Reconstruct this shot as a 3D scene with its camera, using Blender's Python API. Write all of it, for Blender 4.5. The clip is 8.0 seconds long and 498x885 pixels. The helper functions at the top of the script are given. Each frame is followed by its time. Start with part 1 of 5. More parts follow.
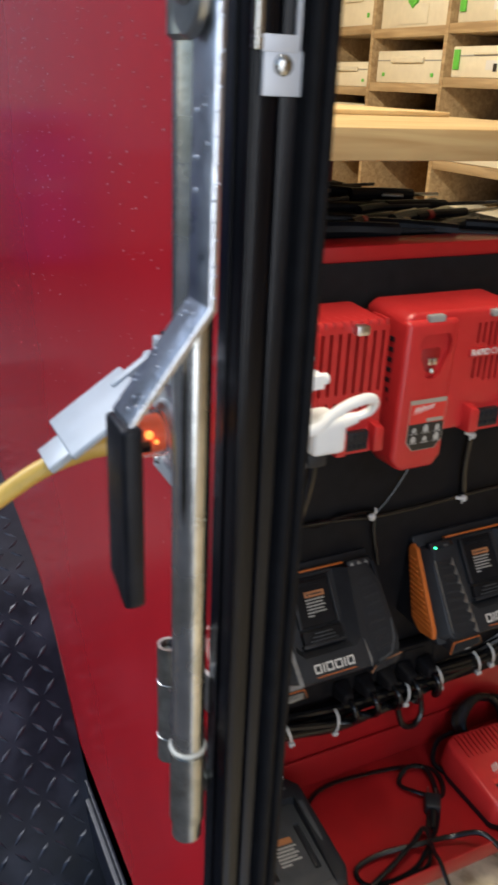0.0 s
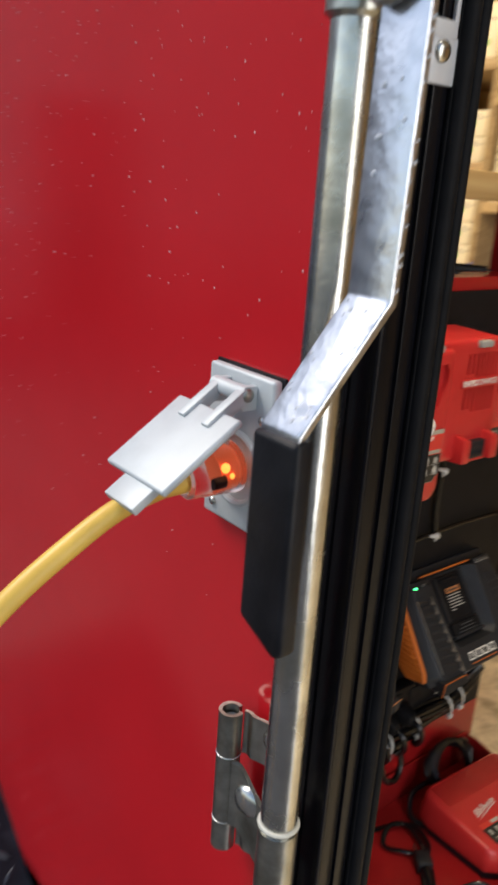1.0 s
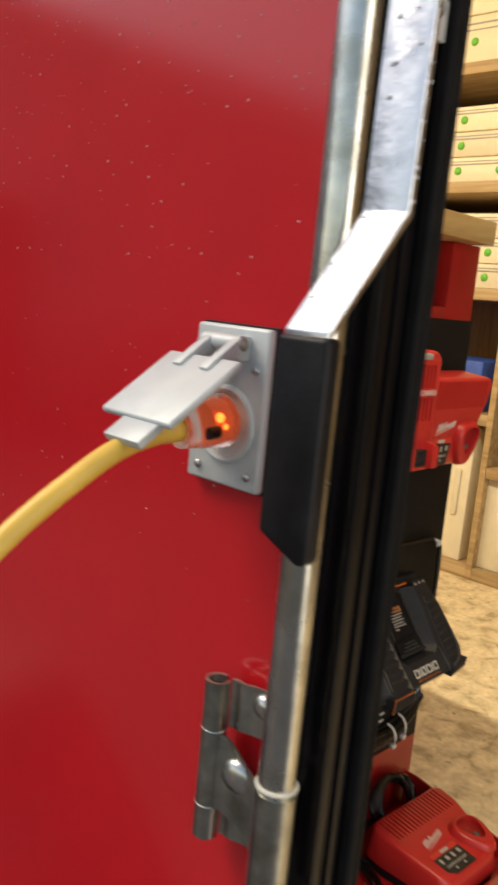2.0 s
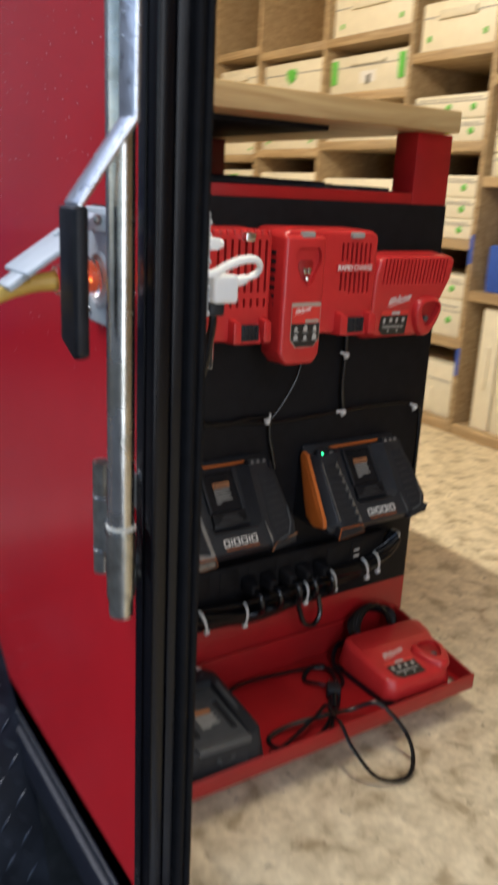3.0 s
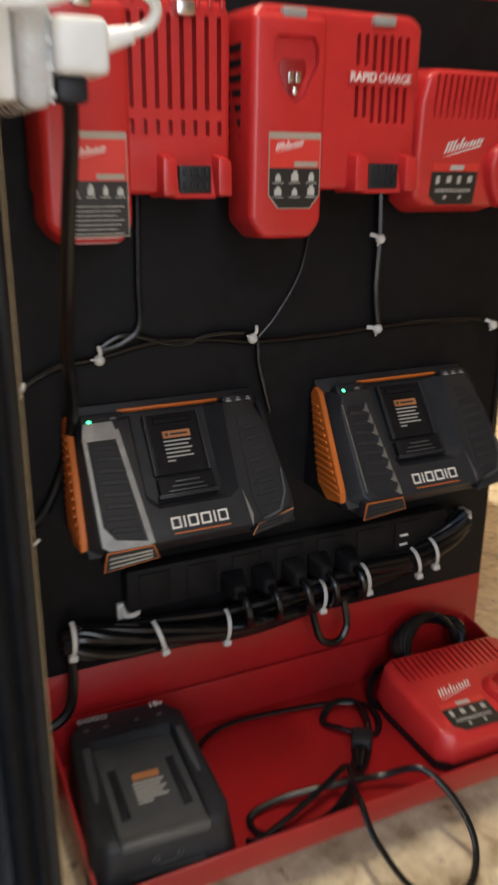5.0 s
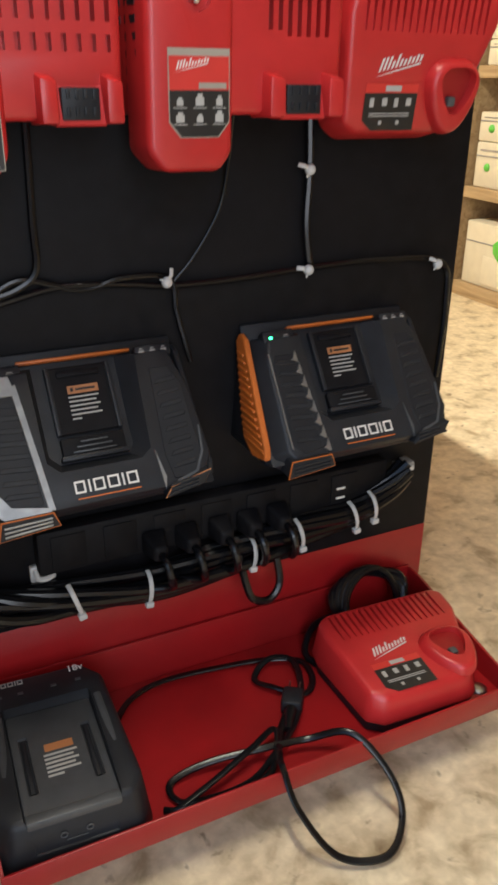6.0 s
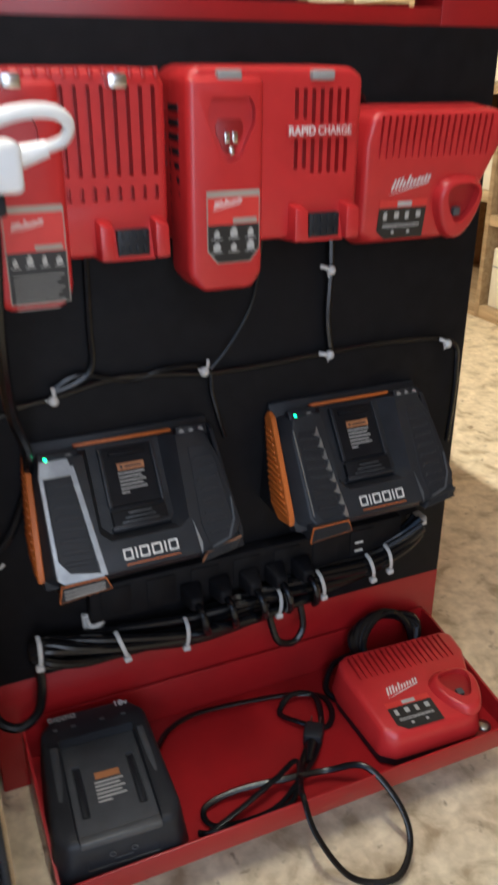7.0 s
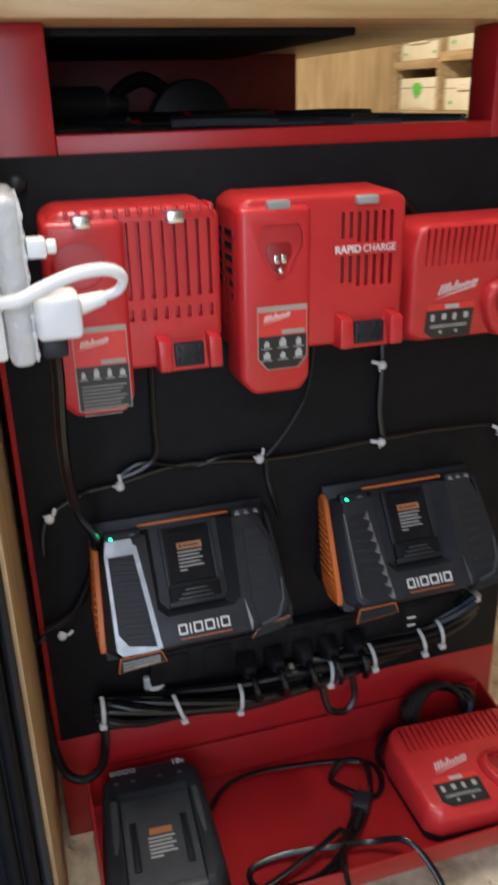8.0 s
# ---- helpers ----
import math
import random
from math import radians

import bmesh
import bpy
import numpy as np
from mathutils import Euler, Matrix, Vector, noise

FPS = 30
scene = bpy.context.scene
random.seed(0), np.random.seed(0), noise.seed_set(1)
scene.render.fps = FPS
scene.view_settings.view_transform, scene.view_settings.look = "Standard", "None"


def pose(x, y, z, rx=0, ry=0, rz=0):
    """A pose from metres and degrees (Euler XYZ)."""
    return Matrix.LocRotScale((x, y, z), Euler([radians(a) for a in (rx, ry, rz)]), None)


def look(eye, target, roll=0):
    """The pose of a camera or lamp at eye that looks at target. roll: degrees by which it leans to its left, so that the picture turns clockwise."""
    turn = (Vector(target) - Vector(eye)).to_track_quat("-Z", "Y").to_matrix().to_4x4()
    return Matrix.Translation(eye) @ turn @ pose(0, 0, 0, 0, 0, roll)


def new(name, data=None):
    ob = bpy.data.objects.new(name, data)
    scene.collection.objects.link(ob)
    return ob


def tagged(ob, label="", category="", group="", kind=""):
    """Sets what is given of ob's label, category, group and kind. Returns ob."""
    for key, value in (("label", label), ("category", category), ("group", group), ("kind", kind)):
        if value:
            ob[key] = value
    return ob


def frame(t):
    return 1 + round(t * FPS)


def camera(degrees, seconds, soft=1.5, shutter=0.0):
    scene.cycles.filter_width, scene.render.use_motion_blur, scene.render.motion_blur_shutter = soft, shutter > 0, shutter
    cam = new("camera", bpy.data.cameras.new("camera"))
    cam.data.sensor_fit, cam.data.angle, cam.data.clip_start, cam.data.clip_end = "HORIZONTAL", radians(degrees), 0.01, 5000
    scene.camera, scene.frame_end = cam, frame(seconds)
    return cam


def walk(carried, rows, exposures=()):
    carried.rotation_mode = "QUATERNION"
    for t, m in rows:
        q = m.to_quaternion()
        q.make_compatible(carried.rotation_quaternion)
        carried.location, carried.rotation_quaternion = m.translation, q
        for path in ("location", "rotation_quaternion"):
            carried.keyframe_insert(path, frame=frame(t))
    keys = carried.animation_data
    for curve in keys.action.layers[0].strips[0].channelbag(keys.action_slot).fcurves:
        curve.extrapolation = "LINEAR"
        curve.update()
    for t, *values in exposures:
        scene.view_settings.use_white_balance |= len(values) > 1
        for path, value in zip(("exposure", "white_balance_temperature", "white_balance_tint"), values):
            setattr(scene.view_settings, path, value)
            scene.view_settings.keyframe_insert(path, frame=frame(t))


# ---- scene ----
cam = camera(34.37, 8.0, 2.9, 0.9)
PATH = [
    (0, (-0.2187, -0.7498, 0.9964), (0.5980, 0.8838, 0.1812), 2.53),
    (0.5, (-0.2667, -0.6951, 0.9889), (0.6146, 0.9181, 0.2010), 2.58),
    (1, (-0.3546, -0.6186, 0.9358), (0.8513, 0.8502, 0.3127), 3.97),
    (1.5, (-0.4011, -0.5785, 0.8521), (1.0069, 0.7730, 0.4150), 4.78),
    (2, (-0.4247, -0.6008, 0.8294), (1.0096, 0.7462, 0.4707), 5.34),
    (2.2, (-0.4235, -0.6380, 0.8340), (0.9923, 0.7157, 0.4304), 4.66),
    (3.3, (-0.2793, -1.0337, 0.8199), (0.6361, 0.6244, 0.1777), 2.34),
    (3.5, (-0.2409, -1.0098, 0.7746), (0.6357, 0.6626, 0.1152), 2.13),
    (3.9, (-0.1949, -0.9754, 0.7386), (0.7553, 0.6660, 0.1038), 2.63),
    (4, (-0.1786, -0.9602, 0.7272), (0.7771, 0.6908, 0.1265), 2.68),
    (4.2, (-0.1562, -0.9376, 0.7122), (0.7832, 0.7185, 0.0999), 1.30),
    (5.3, (0.0344, -0.6760, 0.6527), (0.8064, 1.0330, -0.0425), 0.92),
    (5.5, (0.0484, -0.6697, 0.6514), (0.8397, 0.9953, -0.1241), 0.45),
    (6, (0.0768, -0.6950, 0.6727), (0.8802, 0.9346, -0.1633), 0.83),
    (6.5, (0.0743, -0.7130, 0.7206), (0.8446, 0.9215, -0.1367), 2.25),
    (7, (0.0540, -0.7517, 0.7804), (0.7846, 0.9107, -0.0579), 0.15),
    (7.5, (0.0468, -0.7871, 0.8242), (0.7323, 0.9207, 0.0409), 0.12),
    (8, (0.0896, -0.7906, 0.8645), (0.6036, 0.9756, 0.0794), -1.48),
]
EXPOSURES = [(0, 0.05, 6200, 10), (0.5, 0.18, 6300, 10), (1.5, 0.10, 8000, 10), (2.2, 0.05, 8300, 10), (3.3, -0.05, 5700, 10), (4.0, -0.1, 6000, 10), (5.5, 0.38, 6600, 10), (6.5, 0.32, 5800, 10), (7.5, 0.18, 5700, 10), (8, 0.30, 5700, 10)]
walk(cam, [(t, look(eye, target, roll)) for t, eye, target, roll in PATH], EXPOSURES)

# ---- world, sun and lights ----
world = bpy.data.worlds.new("world")
scene.world = world
world.use_nodes = True
wn = world.node_tree
sky = wn.nodes.new("ShaderNodeTexSky")
sky.sky_type, sky.sun_disc = "NISHITA", False
sky.sun_elevation, sky.sun_rotation = radians(51), radians(322)
wn.links.new(sky.outputs[0], wn.nodes["Background"].inputs[0])
wn.nodes["Background"].inputs[1].default_value = 0.19

sun = new("sun", bpy.data.lights.new("sun", "SUN"))
sun.data.energy, sun.data.angle, sun.data.color = 1.9, radians(30), (1.0, 0.98, 0.96)
sun.matrix_world = look((-2.0, 2.6, 4.0), (0, 0, 0))


def ceiling_lamp(x, y, z, sx, sy, power, colour, tilt=0.0):
    ob = new("lamp", bpy.data.lights.new("lamp", "AREA"))
    ob.data.shape, ob.data.size, ob.data.size_y = "RECTANGLE", sx, sy
    ob.data.energy, ob.data.color = power, colour
    ob.matrix_world = pose(x, y, z, 0, -tilt, 0)
    return ob


# a strip light under the ceiling, along the door-side wall over the bench
WARM = (1.0, 0.92, 0.75)
ceiling_lamp(0.13, 1.10, 2.04, 0.03, 3.4, 62, WARM, 24)
# daylight of the open sky in the door's opening
door_sky = ceiling_lamp(0.0, -1.45, 0.85, 0.5, 1.5, 9.0, (0.92, 0.95, 1.0))
door_sky.matrix_world = look((0.0, -1.45, 0.85), (0.5, -0.60, 0.50))


# ---- materials ----
def material(name, colour, rough=0.5, metal=0.0, spread=0.12, scale=40.0, bump=0.05, bump_scale=300.0, coat=0.0, stain=None, stain_scale=3.0, wear=0.15, per_piece=0.0, spec=0.5):
    m = bpy.data.materials.new(name)
    m.use_nodes = True
    nt = m.node_tree
    b = nt.nodes["Principled BSDF"]
    b.inputs["Metallic"].default_value = metal
    b.inputs["Coat Weight"].default_value = coat
    b.inputs["Coat Roughness"].default_value = 0.12
    b.inputs["Specular IOR Level"].default_value = spec
    co = nt.nodes.new("ShaderNodeTexCoord")

    def noise_tex(s, detail=4.0):
        n = nt.nodes.new("ShaderNodeTexNoise")
        n.inputs["Scale"].default_value, n.inputs["Detail"].default_value = s, detail
        nt.links.new(co.outputs["Object"], n.inputs["Vector"])
        return n

    def ramp(src, a, c, p0=0.3, p1=0.7):
        r = nt.nodes.new("ShaderNodeValToRGB")
        r.color_ramp.elements[0].position, r.color_ramp.elements[1].position = p0, p1
        r.color_ramp.elements[0].color, r.color_ramp.elements[1].color = (*a, 1), (*c, 1)
        nt.links.new(src, r.inputs[0])
        return r

    fine = noise_tex(scale)
    big = noise_tex(stain_scale, 6.0)
    lo = tuple(c * (1 - spread) for c in colour)
    hi = tuple(min(1, c * (1 + spread)) for c in colour)
    col = ramp(fine.outputs["Fac"], lo, hi).outputs[0]
    if stain:
        mix = nt.nodes.new("ShaderNodeMix")
        mix.data_type = "RGBA"
        f = ramp(big.outputs["Fac"], (0, 0, 0), (wear * 4,) * 3, 0.5, 0.72)
        nt.links.new(f.outputs[0], mix.inputs[0])
        nt.links.new(col, mix.inputs[6])
        mix.inputs[7].default_value = (*stain, 1)
        col = mix.outputs[2]
    if per_piece:
        info = nt.nodes.new("ShaderNodeObjectInfo")
        hsv = nt.nodes.new("ShaderNodeHueSaturation")
        mr = nt.nodes.new("ShaderNodeMapRange")
        mr.inputs[3].default_value, mr.inputs[4].default_value = 1 - per_piece, 1 + per_piece
        nt.links.new(info.outputs["Random"], mr.inputs[0])
        nt.links.new(mr.outputs[0], hsv.inputs["Value"])
        nt.links.new(col, hsv.inputs["Color"])
        col = hsv.outputs[0]
    nt.links.new(col, b.inputs["Base Color"])
    rr = nt.nodes.new("ShaderNodeMapRange")
    rr.inputs[3].default_value, rr.inputs[4].default_value = max(0.02, rough - wear * 0.5), min(1, rough + wear * 0.5)
    nt.links.new(big.outputs["Fac"], rr.inputs[0])
    nt.links.new(rr.outputs[0], b.inputs["Roughness"])
    if bump:
        bm_ = nt.nodes.new("ShaderNodeBump")
        bm_.inputs["Strength"].default_value, bm_.inputs["Distance"].default_value = bump, 0.002
        nt.links.new(noise_tex(bump_scale).outputs["Fac"], bm_.inputs["Height"])
        nt.links.new(bm_.outputs[0], b.inputs["Normal"])
    return m


def glow(name, colour, strength):
    m = bpy.data.materials.new(name)
    m.use_nodes = True
    b = m.node_tree.nodes["Principled BSDF"]
    b.inputs["Base Color"].default_value = (*colour, 1)
    b.inputs["Emission Color"].default_value = (*colour, 1)
    b.inputs["Emission Strength"].default_value = strength
    return m


def wood(name, a, c, grain=(3.0, 60.0, 60.0), rough=0.55, ring=2.2, flecks=0.0):
    m = bpy.data.materials.new(name)
    m.use_nodes = True
    nt = m.node_tree
    b = nt.nodes["Principled BSDF"]
    co = nt.nodes.new("ShaderNodeTexCoord")
    mp = nt.nodes.new("ShaderNodeMapping")
    mp.inputs["Scale"].default_value = grain
    info = nt.nodes.new("ShaderNodeObjectInfo")
    nt.links.new(co.outputs["Object"], mp.inputs["Vector"])
    nt.links.new(info.outputs["Random"], mp.inputs["Location"])
    n = nt.nodes.new("ShaderNodeTexNoise")
    n.inputs["Scale"].default_value, n.inputs["Detail"].default_value, n.inputs["Distortion"].default_value = 1.0, 7.0, 0.9
    nt.links.new(mp.outputs[0], n.inputs["Vector"])
    r = nt.nodes.new("ShaderNodeValToRGB")
    r.color_ramp.elements[0].position, r.color_ramp.elements[1].position = 0.35, 0.65
    r.color_ramp.elements[0].color, r.color_ramp.elements[1].color = (*a, 1), (*c, 1)
    nt.links.new(n.outputs["Fac"], r.inputs[0])
    hsv = nt.nodes.new("ShaderNodeHueSaturation")
    mr = nt.nodes.new("ShaderNodeMapRange")
    mr.inputs[3].default_value, mr.inputs[4].default_value = 0.85, 1.15
    nt.links.new(info.outputs["Random"], mr.inputs[0])
    nt.links.new(mr.outputs[0], hsv.inputs["Value"])
    nt.links.new(r.outputs[0], hsv.inputs["Color"])
    nt.links.new(hsv.outputs[0], b.inputs["Base Color"])
    b.inputs["Roughness"].default_value = rough
    bp = nt.nodes.new("ShaderNodeBump")
    bp.inputs["Strength"].default_value, bp.inputs["Distance"].default_value = 0.12, 0.002
    nt.links.new(n.outputs["Fac"], bp.inputs["Height"])
    nt.links.new(bp.outputs[0], b.inputs["Normal"])
    return m


def floor_material():
    m = bpy.data.materials.new("marbled_vinyl")
    m.use_nodes = True
    nt = m.node_tree
    b = nt.nodes["Principled BSDF"]
    co = nt.nodes.new("ShaderNodeTexCoord")

    def tex(scale, detail, distortion=0.0):
        n = nt.nodes.new("ShaderNodeTexNoise")
        n.inputs["Scale"].default_value, n.inputs["Detail"].default_value, n.inputs["Distortion"].default_value = scale, detail, distortion
        nt.links.new(co.outputs["Object"], n.inputs["Vector"])
        return n

    r = nt.nodes.new("ShaderNodeValToRGB")
    e = r.color_ramp.elements
    e[0].position, e[0].color = 0.33, (0.46, 0.355, 0.215, 1)
    e[1].position, e[1].color = 0.64, (0.88, 0.75, 0.52, 1)
    mid = e.new(0.45)
    mid.color = (0.72, 0.60, 0.40, 1)
    nt.links.new(tex(21.0, 10.0, 0.5).outputs["Fac"], r.inputs[0])
    spots = nt.nodes.new("ShaderNodeValToRGB")
    spots.color_ramp.elements[0].position, spots.color_ramp.elements[1].position = 0.64, 0.78
    nt.links.new(tex(40.0, 3.0, 0.4).outputs["Fac"], spots.inputs[0])
    mix = nt.nodes.new("ShaderNodeMix")
    mix.data_type = "RGBA"
    mix.inputs[7].default_value = (0.22, 0.15, 0.08, 1)
    nt.links.new(spots.outputs[0], mix.inputs[0])
    nt.links.new(r.outputs[0], mix.inputs[6])
    grain = nt.nodes.new("ShaderNodeValToRGB")
    grain.color_ramp.elements[0].position, grain.color_ramp.elements[1].position = 0.32, 0.68
    grain.color_ramp.elements[0].color, grain.color_ramp.elements[1].color = (0.80, 0.78, 0.74, 1), (1.0, 1.0, 1.0, 1)
    nt.links.new(tex(75.0, 6.0, 0.3).outputs["Fac"], grain.inputs[0])
    mul = nt.nodes.new("ShaderNodeMix")
    mul.data_type, mul.blend_type = "RGBA", "MULTIPLY"
    mul.inputs[0].default_value = 1.0
    nt.links.new(mix.outputs[2], mul.inputs[6])
    nt.links.new(grain.outputs[0], mul.inputs[7])
    nt.links.new(mul.outputs[2], b.inputs["Base Color"])
    b.inputs["Roughness"].default_value = 0.42
    bp = nt.nodes.new("ShaderNodeBump")
    bp.inputs["Strength"].default_value, bp.inputs["Distance"].default_value = 0.15, 0.003
    nt.links.new(tex(30.0, 6.0).outputs["Fac"], bp.inputs["Height"])
    nt.links.new(bp.outputs[0], b.inputs["Normal"])
    return m


M_SKIN = material("red_aluminium_skin", (0.56, 0.014, 0.020), 0.15, 0.0, 0.05, 6.0, 0.02, 9.0, stain=(0.60, 0.028, 0.032), stain_scale=2.2, wear=0.08, spec=0.55)
M_BLACKFRAME = material("black_painted_frame", (0.003, 0.003, 0.0045), 0.26, 0.0, 0.2, 30.0, 0.03, 200.0, spec=0.22)
M_RUBBER = material("black_rubber", (0.007, 0.007, 0.009), 0.42, 0.0, 0.25, 60.0, 0.12, 260.0, stain=(0.014, 0.014, 0.017), stain_scale=30.0, spec=0.22)
M_SEAL = material("matt_black_seal", (0.006, 0.006, 0.007), 0.62, 0.0, 0.25, 60.0, 0.12, 260.0, spec=0.10)
M_ZINC = material("zinc_plated_steel", (0.58, 0.58, 0.55), 0.26, 1.0, 0.16, 45.0, 0.08, 160.0, stain=(0.33, 0.32, 0.26), stain_scale=22.0, wear=0.22)
M_WET = material("wet_zinc_strap", (0.60, 0.62, 0.66), 0.30, 1.0, 0.25, 60.0, 0.45, 75.0, stain=(0.52, 0.54, 0.58), stain_scale=60.0, wear=0.2)
M_GALV = material("dull_galvanised_steel", (0.44, 0.44, 0.40), 0.34, 1.0, 0.22, 60.0, 0.12, 140.0, stain=(0.22, 0.21, 0.17), stain_scale=34.0, wear=0.22)
M_CAST = material("grey_cast_cover", (0.54, 0.58, 0.59), 0.45, 0.15, 0.06, 60.0, 0.05, 400.0, stain=(0.48, 0.50, 0.50), stain_scale=30.0)
M_TREAD = material("black_tread_plate", (0.012, 0.014, 0.020), 0.42, 0.1, 0.3, 30.0, 0.12, 120.0, stain=(0.05, 0.055, 0.07), stain_scale=9.0, wear=0.2, spec=0.2)
# paler than the sheet: worn paint, plus the lozenges' glints put into the colour
M_LOZENGE = material("worn_lozenge_paint", (0.040, 0.044, 0.055), 0.34, 0.3, 0.3, 60.0, 0.12, 120.0, stain=(0.10, 0.105, 0.12), stain_scale=24.0, wear=0.2)
M_DARK = material("dark_underbody", (0.008, 0.008, 0.009), 0.7, 0.0, 0.3)
M_GROUND = material("worn_asphalt", (0.085, 0.083, 0.085), 0.8, 0.0, 0.4, 25.0, 0.5, 90.0, stain=(0.055, 0.054, 0.056), stain_scale=1.2)
M_BIN = material("blue_purple_plastic", (0.10, 0.07, 0.34), 0.4, 0.0, 0.1)
M_TRIM = material("black_bottom_trim", (0.012, 0.014, 0.022), 0.4, 0.1, 0.15)
M_ALU = material("brushed_aluminium", (0.72, 0.73, 0.74), 0.28, 1.0, 0.06, 40.0, 0.06, 220.0, stain=(0.5, 0.5, 0.48), stain_scale=10.0)
M_SILL = material("dull_aluminium_plate", (0.62, 0.64, 0.68), 0.5, 0.35, 0.06, 40.0, 0.06, 220.0, stain=(0.48, 0.49, 0.5), stain_scale=10.0)
M_CREAM = material("pale_weld", (0.60, 0.58, 0.50), 0.42)
M_YELLOW = material("yellow_cable_jacket", (0.74, 0.47, 0.085), 0.42, 0.0, 0.08, 50.0, 0.05, 200.0, stain=(0.55, 0.34, 0.08), stain_scale=20.0)
M_PINE = wood("pale_plywood", (0.40, 0.27, 0.13), (0.58, 0.43, 0.24), (40.0, 40.0, 3.0))
# plywood darkened throughout for the shadow on the shelf edges
M_SHELF = wood("shelf_plywood", (0.31, 0.205, 0.10), (0.47, 0.34, 0.185), (50.0, 3.0, 50.0))
M_BUTCHER = wood("laminated_beech", (0.46, 0.29, 0.12), (0.64, 0.46, 0.22), (4.0, 45.0, 45.0), 0.4)
M_FLOOR = floor_material()
M_CEIL = material("white_ceiling_panel", (0.74, 0.73, 0.70), 0.6)
M_MAROON = material("dark_red_paint", (0.16, 0.010, 0.012), 0.5, 0.0, 0.1)
M_BENCHRED = material("red_powder_coat", (0.34, 0.010, 0.012), 0.34, 0.0, 0.06, 30.0, 0.06, 500.0, stain=(0.24, 0.012, 0.012), stain_scale=7.0)
M_BOARD = material("matt_black_panel", (0.0092, 0.0086, 0.0096), 0.55, 0.0, 0.2, 60.0, 0.05, 300.0, stain=(0.0118, 0.0112, 0.0122), stain_scale=5.0, spec=0.11)
M_RED = material("red_plastic", (0.52, 0.026, 0.026), 0.33, 0.0, 0.04, 60.0, 0.04, 700.0, stain=(0.44, 0.016, 0.016), stain_scale=18.0)
# darker copy of the red plastic: shade of the recesses put into the colour
M_RED_SHADE = material("red_plastic_recess", (0.30, 0.010, 0.010), 0.45, 0.0, 0.05)
M_CHAR = material("charcoal_plastic", (0.0185, 0.0195, 0.0225), 0.42, 0.0, 0.1, 80.0, 0.10, 900.0, stain=(0.026, 0.028, 0.032), stain_scale=25.0, spec=0.28)
M_CHAR2 = material("black_plastic", (0.0145, 0.0155, 0.0185), 0.45, 0.0, 0.1, 80.0, 0.08, 900.0, spec=0.3)
M_SLIDE = material("dark_grey_plastic", (0.058, 0.060, 0.064), 0.46, 0.0, 0.1, 80.0, 0.10, 900.0, stain=(0.064, 0.066, 0.070), stain_scale=25.0, spec=0.35)
M_GREY = material("mid_grey_plastic", (0.075, 0.078, 0.08), 0.4, 0.0, 0.1, 80.0, 0.08, 900.0)
# silver that paints reflections onto the wedge chargers' glossy charcoal edges
M_GLINT = material("silver_grey_plastic", (0.36, 0.375, 0.385), 0.36, 0.85, 0.14, 90.0, 0.05, stain=(0.20, 0.21, 0.22), stain_scale=28.0)
M_SATIN = material("satin_dark_grey_plastic", (0.085, 0.092, 0.10), 0.36, 0.3, 0.08, 60.0, 0.03)
M_ORANGE = material("orange_plastic", (0.50, 0.125, 0.018), 0.45, 0.0, 0.06)
M_WHITE = material("white_plastic", (0.80, 0.80, 0.78), 0.35, 0.0, 0.03)
M_TIE = material("white_nylon_tie", (0.56, 0.55, 0.52), 0.4, 0.0, 0.05)
M_CABLE = material("black_cable", (0.0050, 0.0050, 0.0060), 0.25, 0.0, 0.15, 60.0, 0.03, 200.0, spec=0.45)
M_LABELW = material("printed_white", (0.72, 0.70, 0.66), 0.4, 0.0, 0.03)
M_WARN = material("printed_tan_orange", (0.42, 0.17, 0.065), 0.45, 0.0, 0.06)
M_PRINT = material("printed_icons", (0.44, 0.43, 0.40), 0.45, 0.0, 0.05)
M_DROP = material("pale_dried_drops", (0.74, 0.42, 0.40), 0.3, 0.0, 0.05)
M_LABELK = material("printed_black", (0.018, 0.017, 0.016), 0.4, 0.0, 0.1)
M_LABELG = material("printed_grey", (0.30, 0.29, 0.27), 0.4, 0.0, 0.1)
M_TAN = material("printed_tan", (0.36, 0.32, 0.26), 0.4, 0.0, 0.08)
M_LABELR = material("printed_red", (0.62, 0.04, 0.03), 0.4, 0.0, 0.05)
M_BOX = material("cream_toolbox_plastic", (0.72, 0.66, 0.50), 0.45, 0.0, 0.04, 30.0, 0.04, 400.0, per_piece=0.08)
M_GREEN = material("green_plastic_latch", (0.12, 0.50, 0.06), 0.45, 0.0, 0.06)
M_BLUE = material("blue_tape", (0.03, 0.09, 0.42), 0.5)
M_LED = glow("green_led", (0.05, 1.0, 0.30), 6.0)
M_AMBER = glow("amber_lamp", (1.0, 0.30, 0.06), 2.2)
M_GLOWCORE = glow("lit_amber_core", (0.75, 0.13, 0.05), 0.30)


